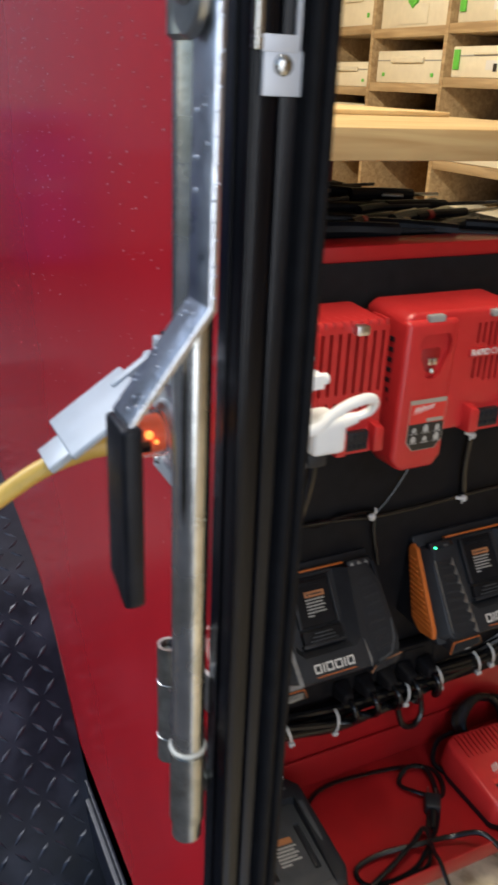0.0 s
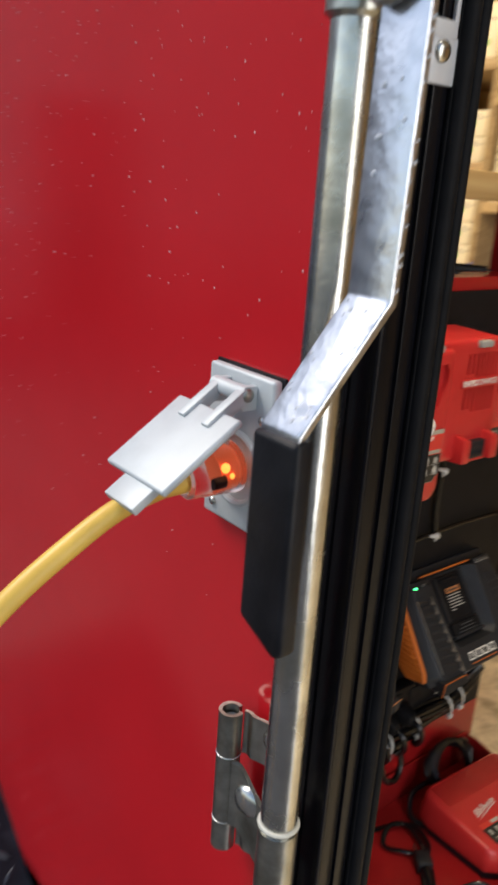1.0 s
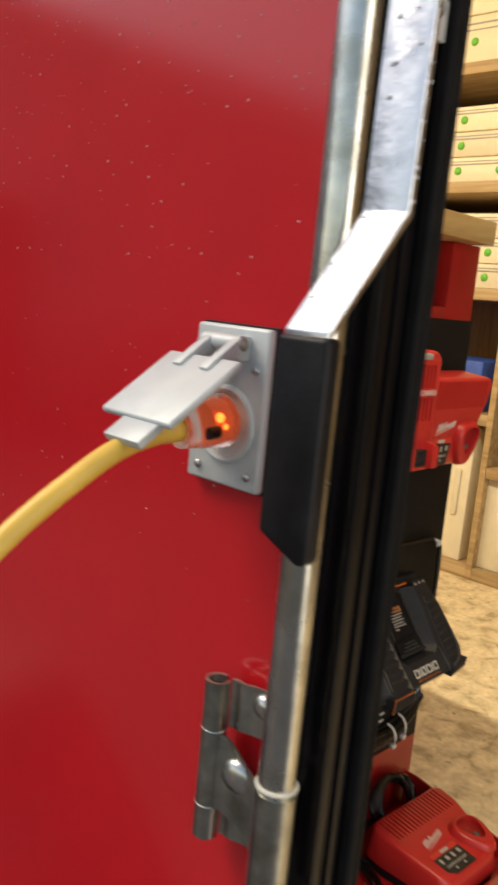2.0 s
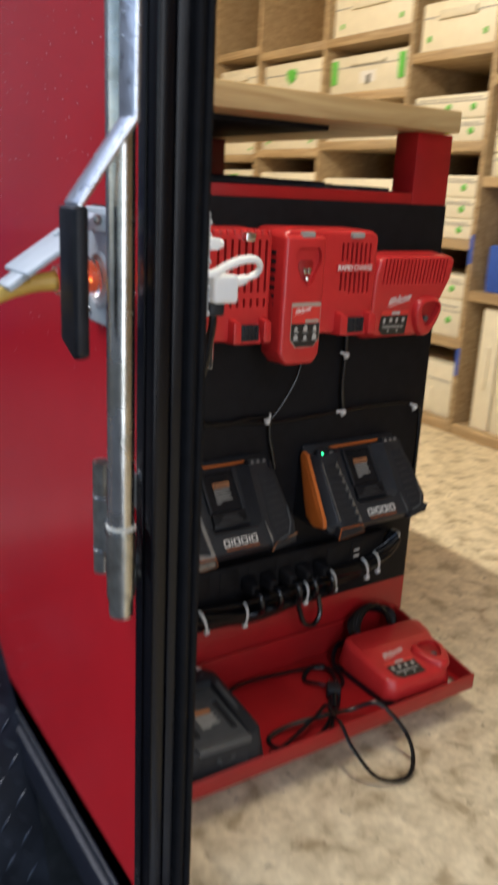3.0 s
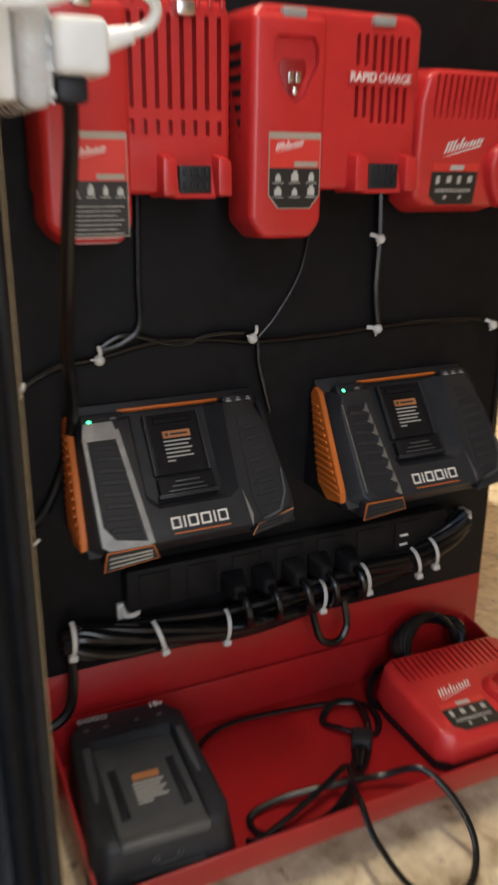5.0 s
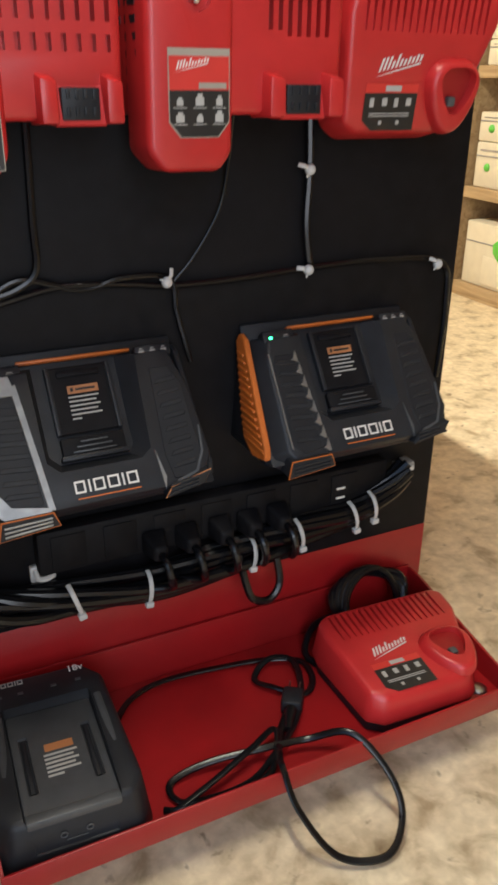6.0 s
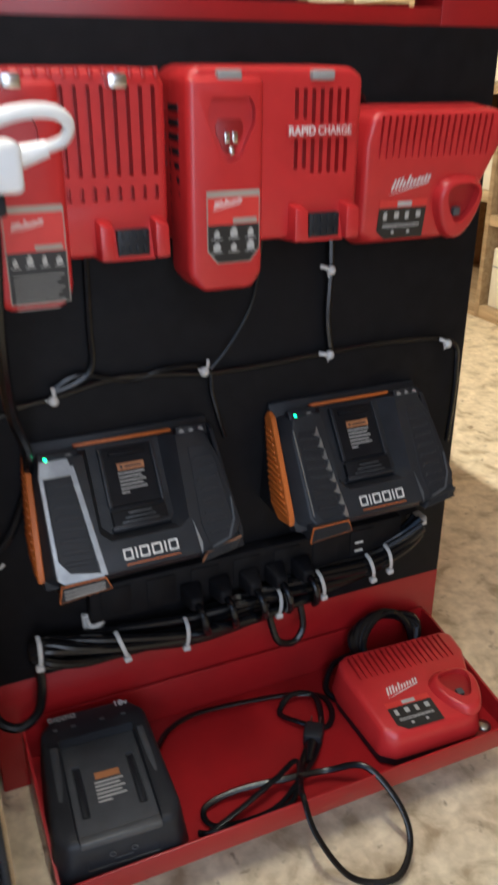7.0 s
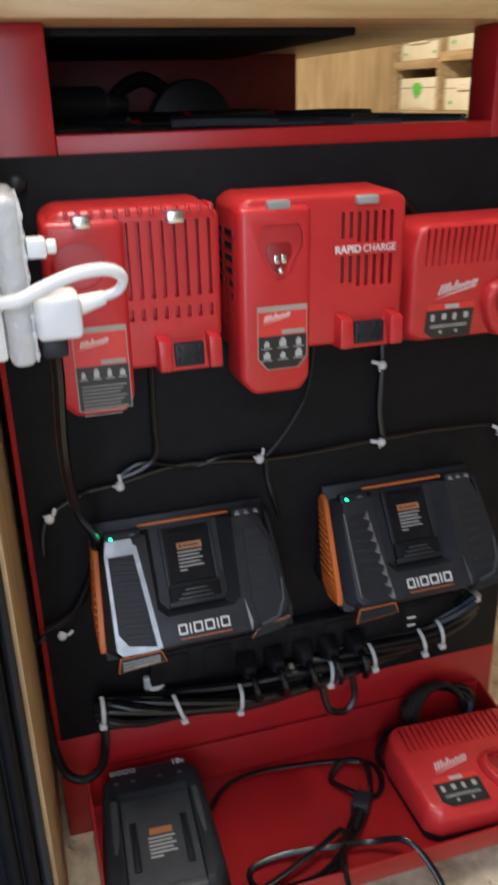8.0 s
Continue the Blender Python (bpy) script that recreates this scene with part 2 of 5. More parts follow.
def clear_plastic(name, tint=(1.0, 0.95, 0.9), rough=0.12, through_light=1.0, crumple=0.0):
    m = bpy.data.materials.new(name)
    m.use_nodes = True
    b = m.node_tree.nodes["Principled BSDF"]
    b.inputs["Base Color"].default_value = (*tint, 1)
    b.inputs["Transmission Weight"].default_value = through_light
    b.inputs["Roughness"].default_value = rough
    b.inputs["IOR"].default_value = 1.35
    if crumple:
        nt = m.node_tree
        co = nt.nodes.new("ShaderNodeTexCoord")
        n = nt.nodes.new("ShaderNodeTexNoise")
        n.inputs["Scale"].default_value, n.inputs["Detail"].default_value = 70.0, 2.0
        bp = nt.nodes.new("ShaderNodeBump")
        bp.inputs["Strength"].default_value, bp.inputs["Distance"].default_value = crumple, 0.006
        nt.links.new(co.outputs["Object"], n.inputs["Vector"])
        nt.links.new(n.outputs["Fac"], bp.inputs["Height"])
        nt.links.new(bp.outputs[0], b.inputs["Normal"])
    return m


M_CLEAR = clear_plastic("clear_connector_shell", (1.0, 0.88, 0.82), 0.22)
M_COVER = clear_plastic("clear_outlet_cover", (0.93, 0.95, 0.95), 0.10, 0.45, 0.8)
# opaque pale grey: bright glints of the water drops put into the colour
M_WATER = material("bright_water_drops", (0.50, 0.52, 0.55), 0.06, 0.0, 0.03, bump=0.0)


# ---- building helpers ----
def part(name, bm, mat, parent=None, label="", smooth=True):
    me = bpy.data.meshes.new(name)
    bm.normal_update()
    bm.to_mesh(me)
    bm.free()
    mats = mat if isinstance(mat, (list, tuple)) else [mat]
    for m in mats:
        me.materials.append(m)
    if smooth:
        me.shade_smooth()
        me.set_sharp_from_angle(angle=radians(32))
    ob = new(name, me)
    if parent is not None:
        ob.parent = parent
    if label:
        ob["label"] = label
    return ob


def thing(name, label, category, place=(0, 0, 0), group="", kind="", rot=(0, 0, 0)):
    ob = new(name)
    ob.empty_display_size = 0.05
    ob.matrix_basis = pose(*place, *rot)
    return tagged(ob, label, category, group, kind)


def bevel(bm, w, seg=2, angle=25):
    if w <= 0:
        return bm
    es = [e for e in bm.edges if len(e.link_faces) == 2 and e.calc_face_angle(0) > radians(angle)]
    bmesh.ops.bevel(bm, geom=es, offset=w, segments=seg, affect="EDGES", profile=0.5, clamp_overlap=True)
    return bm


def block(x0, x1, y0, y1, z0, z1, r=0.0, seg=2, bm=None):
    b = bmesh.new()
    bmesh.ops.create_cube(b, size=1.0)
    for v in b.verts:
        v.co = Vector((x0 + (v.co.x + 0.5) * (x1 - x0), y0 + (v.co.y + 0.5) * (y1 - y0), z0 + (v.co.z + 0.5) * (z1 - z0)))
    bevel(b, r, seg)
    return join(bm, b)


def join(bm, b):
    if bm is None:
        return b
    me = bpy.data.meshes.new("join")
    b.to_mesh(me)
    b.free()
    bm.from_mesh(me)
    bpy.data.meshes.remove(me)
    return bm


def prism(pts, y0, y1, r=0.0, seg=2, bm=None, scale_front=1.0, centre=None, axis="y"):
    """A polygon in x and z, drawn from y0 (back) to y1 (front); the front may shrink towards its centre."""
    b = bmesh.new()
    cx, cz = centre or (sum(p[0] for p in pts) / len(pts), sum(p[1] for p in pts) / len(pts))
    back = [b.verts.new((x, y0, z)) for x, z in pts]
    front = [b.verts.new((cx + (x - cx) * scale_front, y1, cz + (z - cz) * scale_front)) for x, z in pts]
    b.faces.new(back)
    b.faces.new(list(reversed(front)))
    n = len(pts)
    for i in range(n):
        b.faces.new((back[i], front[i], front[(i + 1) % n], back[(i + 1) % n]))
    bmesh.ops.recalc_face_normals(b, faces=b.faces)
    bevel(b, r, seg)
    if axis == "x":
        for v in b.verts:
            v.co = Vector((v.co.y, v.co.x, v.co.z))
        bmesh.ops.recalc_face_normals(b, faces=b.faces)
    if axis == "z":
        for v in b.verts:
            v.co = Vector((v.co.x, v.co.z, v.co.y))
        bmesh.ops.recalc_face_normals(b, faces=b.faces)
    return join(bm, b)


def loft(back, front, y0, y1, r=0.0, seg=2, bm=None):
    """A solid between two polygons in x and z with as many corners: one at y0, one at y1."""
    b = bmesh.new()
    u = [b.verts.new((x, y0, z)) for x, z in back]
    w = [b.verts.new((x, y1, z)) for x, z in front]
    b.faces.new(u)
    b.faces.new(list(reversed(w)))
    n = len(u)
    for i in range(n):
        b.faces.new((u[i], w[i], w[(i + 1) % n], u[(i + 1) % n]))
    bmesh.ops.recalc_face_normals(b, faces=b.faces)
    bevel(b, r, seg)
    return join(bm, b)


def smooth_path(pts, per=8):
    """A soft line through the given points."""
    pts = [Vector(p) for p in pts]
    out = []
    for i in range(len(pts) - 1):
        p0, p1, p2, p3 = pts[max(i - 1, 0)], pts[i], pts[i + 1], pts[min(i + 2, len(pts) - 1)]
        for k in range(per):
            t = k / per
            out.append(0.5 * (2 * p1 + (p2 - p0) * t + (2 * p0 - 5 * p1 + 4 * p2 - p3) * t * t + (3 * p1 - p0 - 3 * p2 + p3) * t ** 3))
    out.append(pts[-1])
    return out


def tube(pts, r, sides=10, per=8, bm=None, flat=1.0):
    line = smooth_path(pts, per) if per > 1 else [Vector(p) for p in pts]
    b = bmesh.new()
    rings = []
    up = Vector((0, 0, 1))
    tan = (line[1] - line[0]).normalized()
    side = tan.cross(up)
    if side.length < 0.05:
        side = tan.cross(Vector((0, 1, 0)))
    side.normalize()
    for i, p in enumerate(line):
        tan = (line[min(i + 1, len(line) - 1)] - line[max(i - 1, 0)]).normalized()
        side = (side - tan * side.dot(tan)).normalized()
        n2 = tan.cross(side)
        rings.append([b.verts.new(p + side * (r * math.cos(a)) + n2 * (r * flat * math.sin(a))) for a in (2 * math.pi * k / sides for k in range(sides))])
    for a, c in zip(rings, rings[1:]):
        for k in range(sides):
            b.faces.new((a[k], a[(k + 1) % sides], c[(k + 1) % sides], c[k]))
    b.faces.new(list(reversed(rings[0])))
    b.faces.new(rings[-1])
    bmesh.ops.recalc_face_normals(b, faces=b.faces)
    return join(bm, b)


def rod(p, q, r, sides=24, bm=None, r2=None, chamfer=0.0):
    p, q = Vector(p), Vector(q)
    b = bmesh.new()
    bmesh.ops.create_cone(b, cap_ends=True, segments=sides, radius1=r, radius2=r if r2 is None else r2, depth=(q - p).length)
    bevel(b, chamfer, 1, 50)
    m = (q - p).to_track_quat("Z", "Y").to_matrix().to_4x4()
    bmesh.ops.transform(b, matrix=Matrix.Translation((p + q) / 2) @ m, verts=b.verts)
    return join(bm, b)


def dome(p, axis, r, h, bm=None, sides=20):
    b = bmesh.new()
    bmesh.ops.create_uvsphere(b, u_segments=sides, v_segments=10, radius=1.0)
    for v in b.verts:
        v.co = Vector((v.co.x * r, v.co.y * r, v.co.z * h))
    m = Vector(axis).to_track_quat("Z", "Y").to_matrix().to_4x4()
    bmesh.ops.transform(b, matrix=Matrix.Translation(p) @ m, verts=b.verts)
    return join(bm, b)


def ring(p, axis, r, thick, bm=None, sides=28, minor=8):
    b = bmesh.new()
    loops = []
    for i in range(sides):
        a = 2 * math.pi * i / sides
        loops.append([b.verts.new(((r + thick * math.cos(k)) * math.cos(a), (r + thick * math.cos(k)) * math.sin(a), thick * math.sin(k))) for k in (2 * math.pi * j / minor for j in range(minor))])
    for i in range(sides):
        u, w = loops[i], loops[(i + 1) % sides]
        for j in range(minor):
            b.faces.new((u[j], w[j], w[(j + 1) % minor], u[(j + 1) % minor]))
    bmesh.ops.recalc_face_normals(b, faces=b.faces)
    m = Vector(axis).to_track_quat("Z", "Y").to_matrix().to_4x4()
    bmesh.ops.transform(b, matrix=Matrix.Translation(p) @ m, verts=b.verts)
    return join(bm, b)


def moved(bm, m):
    bmesh.ops.transform(bm, matrix=m, verts=bm.verts)
    return bm


def carve(ob, cutter):
    """Cut hollows into a part."""
    me = bpy.data.meshes.new("cutter")
    cutter.to_mesh(me)
    cutter.free()
    tool = bpy.data.objects.new("cutter", me)
    scene.collection.objects.link(tool)
    if ob.parent is not None:
        tool.matrix_basis = ob.parent.matrix_basis.copy()
    md = ob.modifiers.new("cut", "BOOLEAN")
    md.operation, md.object, md.solver = "DIFFERENCE", tool, "EXACT"
    done = bpy.data.meshes.new_from_object(ob.evaluated_get(bpy.context.evaluated_depsgraph_get()))
    ob.modifiers.clear()
    old = ob.data
    ob.data = done
    done.name = ob.name
    done.shade_smooth()
    done.set_sharp_from_angle(angle=radians(32))
    bpy.data.meshes.remove(old)
    bpy.data.objects.remove(tool)
    bpy.data.meshes.remove(me)
    return ob


# ---- ground and trailer shell ----
tagged(part("ground", block(-40, 40, -40, 40, -0.75, -0.55), M_GROUND, label=""), "dark damp asphalt yard under the trailer", "ground", kind="structure")

XI, XE, YN, YS, ZC = 0.06, 2.32, 2.88, -3.0, 2.08
JY, DOOR_S, DOOR_Z = -0.306, -1.75, 1.95

tagged(part("floor", block(0.0, XE, YS, YN, -0.04, 0.0), M_FLOOR), "beige marbled vinyl floor with brown specks", "floor", kind="structure")
tagged(part("ceiling", block(0.0, XE, YS, YN, ZC, ZC + 0.05), M_CEIL), "white panelled trailer ceiling", "ceiling", kind="structure")
tagged(part("wall_east", block(XE, XE + 0.05, YS, YN, -0.04, ZC), M_PINE), "pale plywood inner wall behind the shelving", "wall", kind="structure")
tagged(part("wall_north", block(0.0, XE, YN, YN + 0.05, -0.04, ZC), M_PINE), "pale plywood end wall", "wall", kind="structure")
tagged(part("wall_south", block(0.0, XE, YS - 0.05, YS, -0.04, ZC), M_PINE), "pale plywood end wall", "wall", kind="structure")

wall_w = thing("wall_west", "trailer side wall, glossy red outside and plywood inside", "wall", kind="structure")
part("inner_lining", block(0.012, XI, JY + 0.028, YN, -0.04, ZC), M_PINE, wall_w, "pale plywood lining")
part("inner_lining", block(0.012, XI, YS, DOOR_S - 0.012, -0.04, ZC), M_PINE, wall_w, "pale plywood lining")
part("lintel", block(0.0, XI, DOOR_S, JY, DOOR_Z, ZC), M_SKIN, wall_w)
part("outer_skin", block(0.0, 0.010, -0.264, YN, -0.055, ZC + 0.05), M_SKIN, wall_w, "glossy red aluminium sheet")
part("outer_skin", block(0.0, 0.010, YS, DOOR_S - 0.04, -0.055, ZC + 0.05), M_SKIN, wall_w, "glossy red aluminium sheet")

# brick house across the yard, seen mirrored in the red sheet
def brick_material():
    m = bpy.data.materials.new("pale_pinkish_brick")
    m.use_nodes = True
    nt = m.node_tree
    b = nt.nodes["Principled BSDF"]
    co = nt.nodes.new("ShaderNodeTexCoord")
    mp = nt.nodes.new("ShaderNodeMapping")
    mp.inputs["Rotation"].default_value = (radians(-90), 0, 0)
    tex = nt.nodes.new("ShaderNodeTexBrick")
    tex.inputs["Scale"].default_value = 1.0
    tex.inputs["Brick Width"].default_value, tex.inputs["Row Height"].default_value = 0.225, 0.085
    tex.inputs["Mortar Size"].default_value = 0.011
    tex.inputs["Color1"].default_value, tex.inputs["Color2"].default_value = (0.52, 0.40, 0.36, 1), (0.46, 0.34, 0.30, 1)
    tex.inputs["Mortar"].default_value = (0.85, 0.84, 0.82, 1)
    nt.links.new(co.outputs["Object"], mp.inputs["Vector"])
    nt.links.new(mp.outputs[0], tex.inputs["Vector"])
    nt.links.new(tex.outputs["Color"], b.inputs["Base Color"])
    b.inputs["Roughness"].default_value = 0.85
    bp = nt.nodes.new("ShaderNodeBump")
    bp.inputs["Distance"].default_value, bp.invert = 0.006, True
    nt.links.new(tex.outputs["Fac"], bp.inputs["Height"])
    nt.links.new(bp.outputs[0], b.inputs["Normal"])
    return m


def brick_house():
    t = thing("brick_house", "pale brick house with dark door across the yard", "house", (-5.5, 7.0, -0.55))
    part("wall", block(-6.5, 6.5, 0.0, 5.0, 0.95, 3.9), brick_material(), t, "pale pinkish brick wall")
    part("plinth", block(-6.55, 6.55, -0.05, 5.05, 0.0, 0.95, 0.01), M_LABELG, t, "grey rendered plinth")
    part("ledge", block(-6.6, 6.6, -0.09, -0.0505, 0.93, 1.00, 0.01), M_SILL, t, "pale stone ledge")
    part("roof", prism([(-0.35, 3.9), (5.35, 3.9), (2.5, 4.7)], -6.9, 6.9, axis="x"), M_DARK, t, "dark tiled roof")
    door = part("door", block(1.4, 2.4, -0.10, -0.0505, 0.0, 2.1, 0.01), M_TRIM, t, "dark panelled door")
    part("handle", dome((1.5, -0.11, 1.0), (0, -1, 0), 0.03, 0.03), M_ALU, door)
    return t


brick_house()


def wheeled_bin():
    t = thing("wheeled_bin", "blue-purple plastic wheeled bin by the house wall", "bin", (-1.35, 6.45, -0.55))
    b = prism([(-0.30, 0.08), (0.30, 0.08), (0.34, 1.18), (-0.34, 1.18)], -0.30, 0.30, 0.02, 2)
    part("body", b, M_BIN, t)
    part("lid", block(-0.37, 0.37, -0.37, 0.34, 1.18, 1.26, 0.02, 3), M_BIN, t)
    # white highlight lines of the bin put into the colour of grip bar and strip
    part("handle", rod((-0.25, -0.39, 1.20), (0.25, -0.39, 1.20), 0.016, 14), M_SILL, t, "pale grip bar")
    part("front_band", block(-0.20, 0.20, -0.312, -0.300, 0.70, 0.73, 0.004), M_SILL, t, "strip painted as a pale highlight line")
    for x in (-0.28, 0.28):
        part("wheel", rod((x - 0.03, 0.24, 0.10), (x + 0.03, 0.24, 0.10), 0.10, 20, chamfer=0.01), M_RUBBER, t)
    for x in (-0.22, 0.22):
        part("foot", block(x - 0.05, x + 0.05, -0.28, -0.20, 0.0, 0.085, 0.008), M_BIN, t)
    return t


wheeled_bin()

# bottom rail of the trailer under the red sheet
rail = thing("bottom_rail", "dark painted steel rail along the bottom of the trailer wall", "rail", kind="structure")
part("rail", block(-0.012, 0.05, YS, YN, -0.12, -0.056, 0.004), M_TRIM, rail)
part("lip", block(-0.006, 0.0, YS, YN, -0.054, -0.036, 0.002), M_TRIM, rail)

# black door frame: flange on the sheet, return into the opening, soft seal
frame_d = thing("door_frame", "gloss black painted door frame with ribbed rubber seal", "door frame", kind="structure")
part("flange", block(-0.004, 0.012, JY, -0.2625, -0.045, DOOR_Z + 0.04, 0.0025), M_BLACKFRAME, frame_d)
part("return_strip", block(0.0125, 0.048, JY - 0.001, JY + 0.0275, 0.0, DOOR_Z, 0.002), M_BLACKFRAME, frame_d)
part("return_step", block(0.0485, 0.057, JY + 0.012, JY + 0.0275, 0.0, DOOR_Z, 0.001), M_BLACKFRAME, frame_d)
part("bead", rod((-0.004, JY + 0.0015, -0.04), (-0.004, JY + 0.0015, DOOR_Z), 0.0022, 10), M_BLACKFRAME, frame_d)
part("groove_strip", block(-0.0055, -0.004, -0.284, -0.2785, -0.045, DOOR_Z + 0.04, 0.0006), M_BLACKFRAME, frame_d)
part("seal_lip", rod((0.0305, JY - 0.005, 0.004), (0.0305, JY - 0.005, DOOR_Z), 0.0058, 16), M_SEAL, frame_d, "soft black bulb seal")
part("seal_lip", rod((0.0425, JY - 0.0035, 0.004), (0.0425, JY - 0.0035, DOOR_Z), 0.0046, 16), M_SEAL, frame_d, "soft black bulb seal")
part("seal_base", block(0.024, 0.048, JY - 0.0045, JY - 0.0015, 0.004, DOOR_Z, 0.0008), M_SEAL, frame_d, "rubber seal carrier")
part("flange", block(-0.004, 0.012, DOOR_S - 0.0385, DOOR_S, -0.045, DOOR_Z + 0.04, 0.0025), M_BLACKFRAME, frame_d)
part("return_strip", block(0.0125, 0.062, DOOR_S - 0.0115, DOOR_S + 0.001, 0.0, DOOR_Z, 0.002), M_BLACKFRAME, frame_d)
part("head", block(-0.004, 0.062, DOOR_S + 0.002, JY - 0.002, DOOR_Z - 0.012, DOOR_Z - 0.0005, 0.002), M_BLACKFRAME, frame_d)

sill = thing("door_sill", "bright bare aluminium threshold plate with screws", "threshold", kind="structure")
part("plate", block(-0.012, 0.085, DOOR_S + 0.003, JY - 0.014, 0.0015, 0.006, 0.001), M_SILL, sill)
for yy in (-0.36, -0.62, -0.95, -1.32, -1.62):
    part("screw", dome((0.06, yy, 0.006), (0, 0, 1), 0.0055, 0.0025), M_ZINC, sill)

# strike plate in the door return
strike = thing("strike_plate", "pressed steel latch strike plate screwed in the door frame", "strike plate")
b = block(-0.0002, 0.025, JY - 0.0040, JY - 0.0012, 0.990, 1.0135, 0.0006)
block(-0.0015, 0.0225, JY - 0.0046, JY - 0.0018, 1.0125, 1.0215, 0.0006, bm=b)
block(0.0195, 0.0225, JY - 0.0046, JY - 0.0018, 1.0205, 1.33, 0.0005, bm=b)
part("plate", b, M_SILL, strike)
part("folded_edge", block(-0.0060, -0.0008, JY - 0.0050, JY + 0.002, 1.013, 1.33, 0.0012), M_ZINC, strike, "bright folded edge")
part("screw", dome((0.012, JY - 0.0045, 1.006), (0, -1, 0), 0.006, 0.003), M_ZINC, strike, "bright pan-head screw")


# ---- outside of the wall ----
def bar_lock():
    t = thing("bar_lock", "galvanised bar lock with rubber-gripped handle on red wall", "bar lock")
    rx, ry = -0.031, -0.287
    part("rod", rod((rx, ry, 0.497), (rx, ry, 1.60), 0.0133, 36), M_ZINC, t, "long galvanised pipe")
    b = ring((rx, ry, 0.5025), (0, 0, 1), 0.0136, 0.0019)
    part("collar", b, M_CREAM, t, "pale weld collar")
    b = rod((rx, ry, 0.425), (rx, ry, 0.498), 0.0146, 36)
    rod((rx, ry, 0.402), (rx, ry, 0.426), 0.0125, 36, bm=b, chamfer=0.002)
    part("foot_sleeve", b, M_GALV, t)
    # flat handle strap: upright, bent outwards, then down inside the grip
    y0 = -0.3465
    prof = [(-0.0405, 1.12), (-0.0405, 0.879), (-0.0855, 0.811), (-0.0855, 0.72), (-0.0905, 0.72), (-0.0905, 0.8135), (-0.0460, 0.8815), (-0.0460, 1.12)]
    b = bmesh.new()
    a_ = [b.verts.new((x, y0 - (0.005 if z > 1.0 else 0.0) + (0.010 if z < 0.82 else 0), z)) for x, z in prof]
    c_ = [b.verts.new((v.co.x, v.co.y + 0.031, v.co.z)) for v in a_]
    b.faces.new(a_)
    b.faces.new(list(reversed(c_)))
    for i in range(8):
        b.faces.new((a_[i], c_[i], c_[(i + 1) % 8], a_[(i + 1) % 8]))
    bmesh.ops.recalc_face_normals(b, faces=b.faces)
    bevel(b, 0.0012, 2)
    part("strap", b, M_WET, t, "bent zinc-plated steel strap")
    b = prism([(-0.3405, 0.811), (-0.3045, 0.811), (-0.3035, 0.6985), (-0.3345, 0.6845), (-0.3405, 0.6880)], -0.0820, -0.0955, 0.0035, 3, axis="x")
    part("grip", b, M_RUBBER, t, "worn black rubber grip")
    # pivot hub on the pipe
    b = rod((rx, ry, 1.016), (rx, ry, 1.075), 0.0165, 32, chamfer=0.003)
    rod((-0.0465, -0.3265, 1.0345), (-0.054, -0.3265, 1.0345), 0.0190, 32, bm=b, chamfer=0.002)
    part("hub", b, M_GALV, t)
    part("pivot_bolt", dome((-0.054, -0.3265, 1.0400), (-1, 0, 0), 0.0100, 0.006), M_ZINC, t, "round bolt head")
    # folded hasp plates fixed to the wall

    def folded(pts, z0, z1, thick):
        bm = bmesh.new()
        line = smooth_path([(x, y, 0) for x, y in pts], 5)
        quads = []
        for i, p in enumerate(line):
            tan = (line[min(i + 1, len(line) - 1)] - line[max(i - 1, 0)]).normalized()
            n = Vector((-tan.y, tan.x, 0)) * thick / 2
            quads.append([bm.verts.new((p + n) + Vector((0, 0, z0))), bm.verts.new((p - n) + Vector((0, 0, z0))), bm.verts.new((p - n) + Vector((0, 0, z1))), bm.verts.new((p + n) + Vector((0, 0, z1)))])
        for u, w in zip(quads, quads[1:]):
            for k in range(4):
                bm.faces.new((u[k], u[(k + 1) % 4], w[(k + 1) % 4], w[k]))
        bm.faces.new(quads[0])
        bm.faces.new(list(reversed(quads[-1])))
        bmesh.ops.recalc_face_normals(bm, faces=bm.faces)
        return bm

    def curl(z0, z1):
        pts = [(-0.0200 + 0.0084 * math.cos(a), -0.2125 + 0.0084 * math.sin(a)) for a in [radians(-60 - 22 * k) for k in range(15)]]
        return folded(pts, z0, z1, 0.0030)

    knuckle = [(-0.003, -0.266), (-0.0045, -0.250), (-0.0075, -0.238), (-0.0105, -0.230), (-0.0100, -0.224), (-0.0120, -0.2195)]
    leaf = [(-0.0215, -0.276), (-0.0205, -0.258), (-0.0195, -0.244), (-0.0185, -0.233), (-0.0190, -0.2265), (-0.0235, -0.2215)]
    for za, zb in ((0.5085, 0.5465), (0.418, 0.4445)):
        part("hasp_plate", join(curl(za, zb), folded(knuckle, za, zb, 0.0030)), M_GALV, t, "folded galvanised hasp plate")
    b = folded(leaf, 0.446, 0.5065, 0.0032)
    for v in b.verts:
        if v.co.z > 0.49 and v.co.y < -0.220:
            v.co.z -= (-0.220 - v.co.y) * 0.55
        if v.co.z < 0.46 and v.co.y < -0.222:
            v.co.z -= (-0.222 - v.co.y) * 0.40
    part("hasp_leaf", join(curl(0.446, 0.5065), b), M_GALV, t, "folded galvanised hinge leaf")
    for zz in (0.4453, 0.5075):
        part("bright_edge", ring((-0.0200, -0.2125, zz), (0, 0, 1), 0.0098, 0.0006), M_ALU, t, "thin bright seam")
    part("hinge_pin", rod((-0.0200, -0.2125, 0.4190), (-0.0200, -0.2125, 0.5400), 0.0052, 16), M_GALV, t)
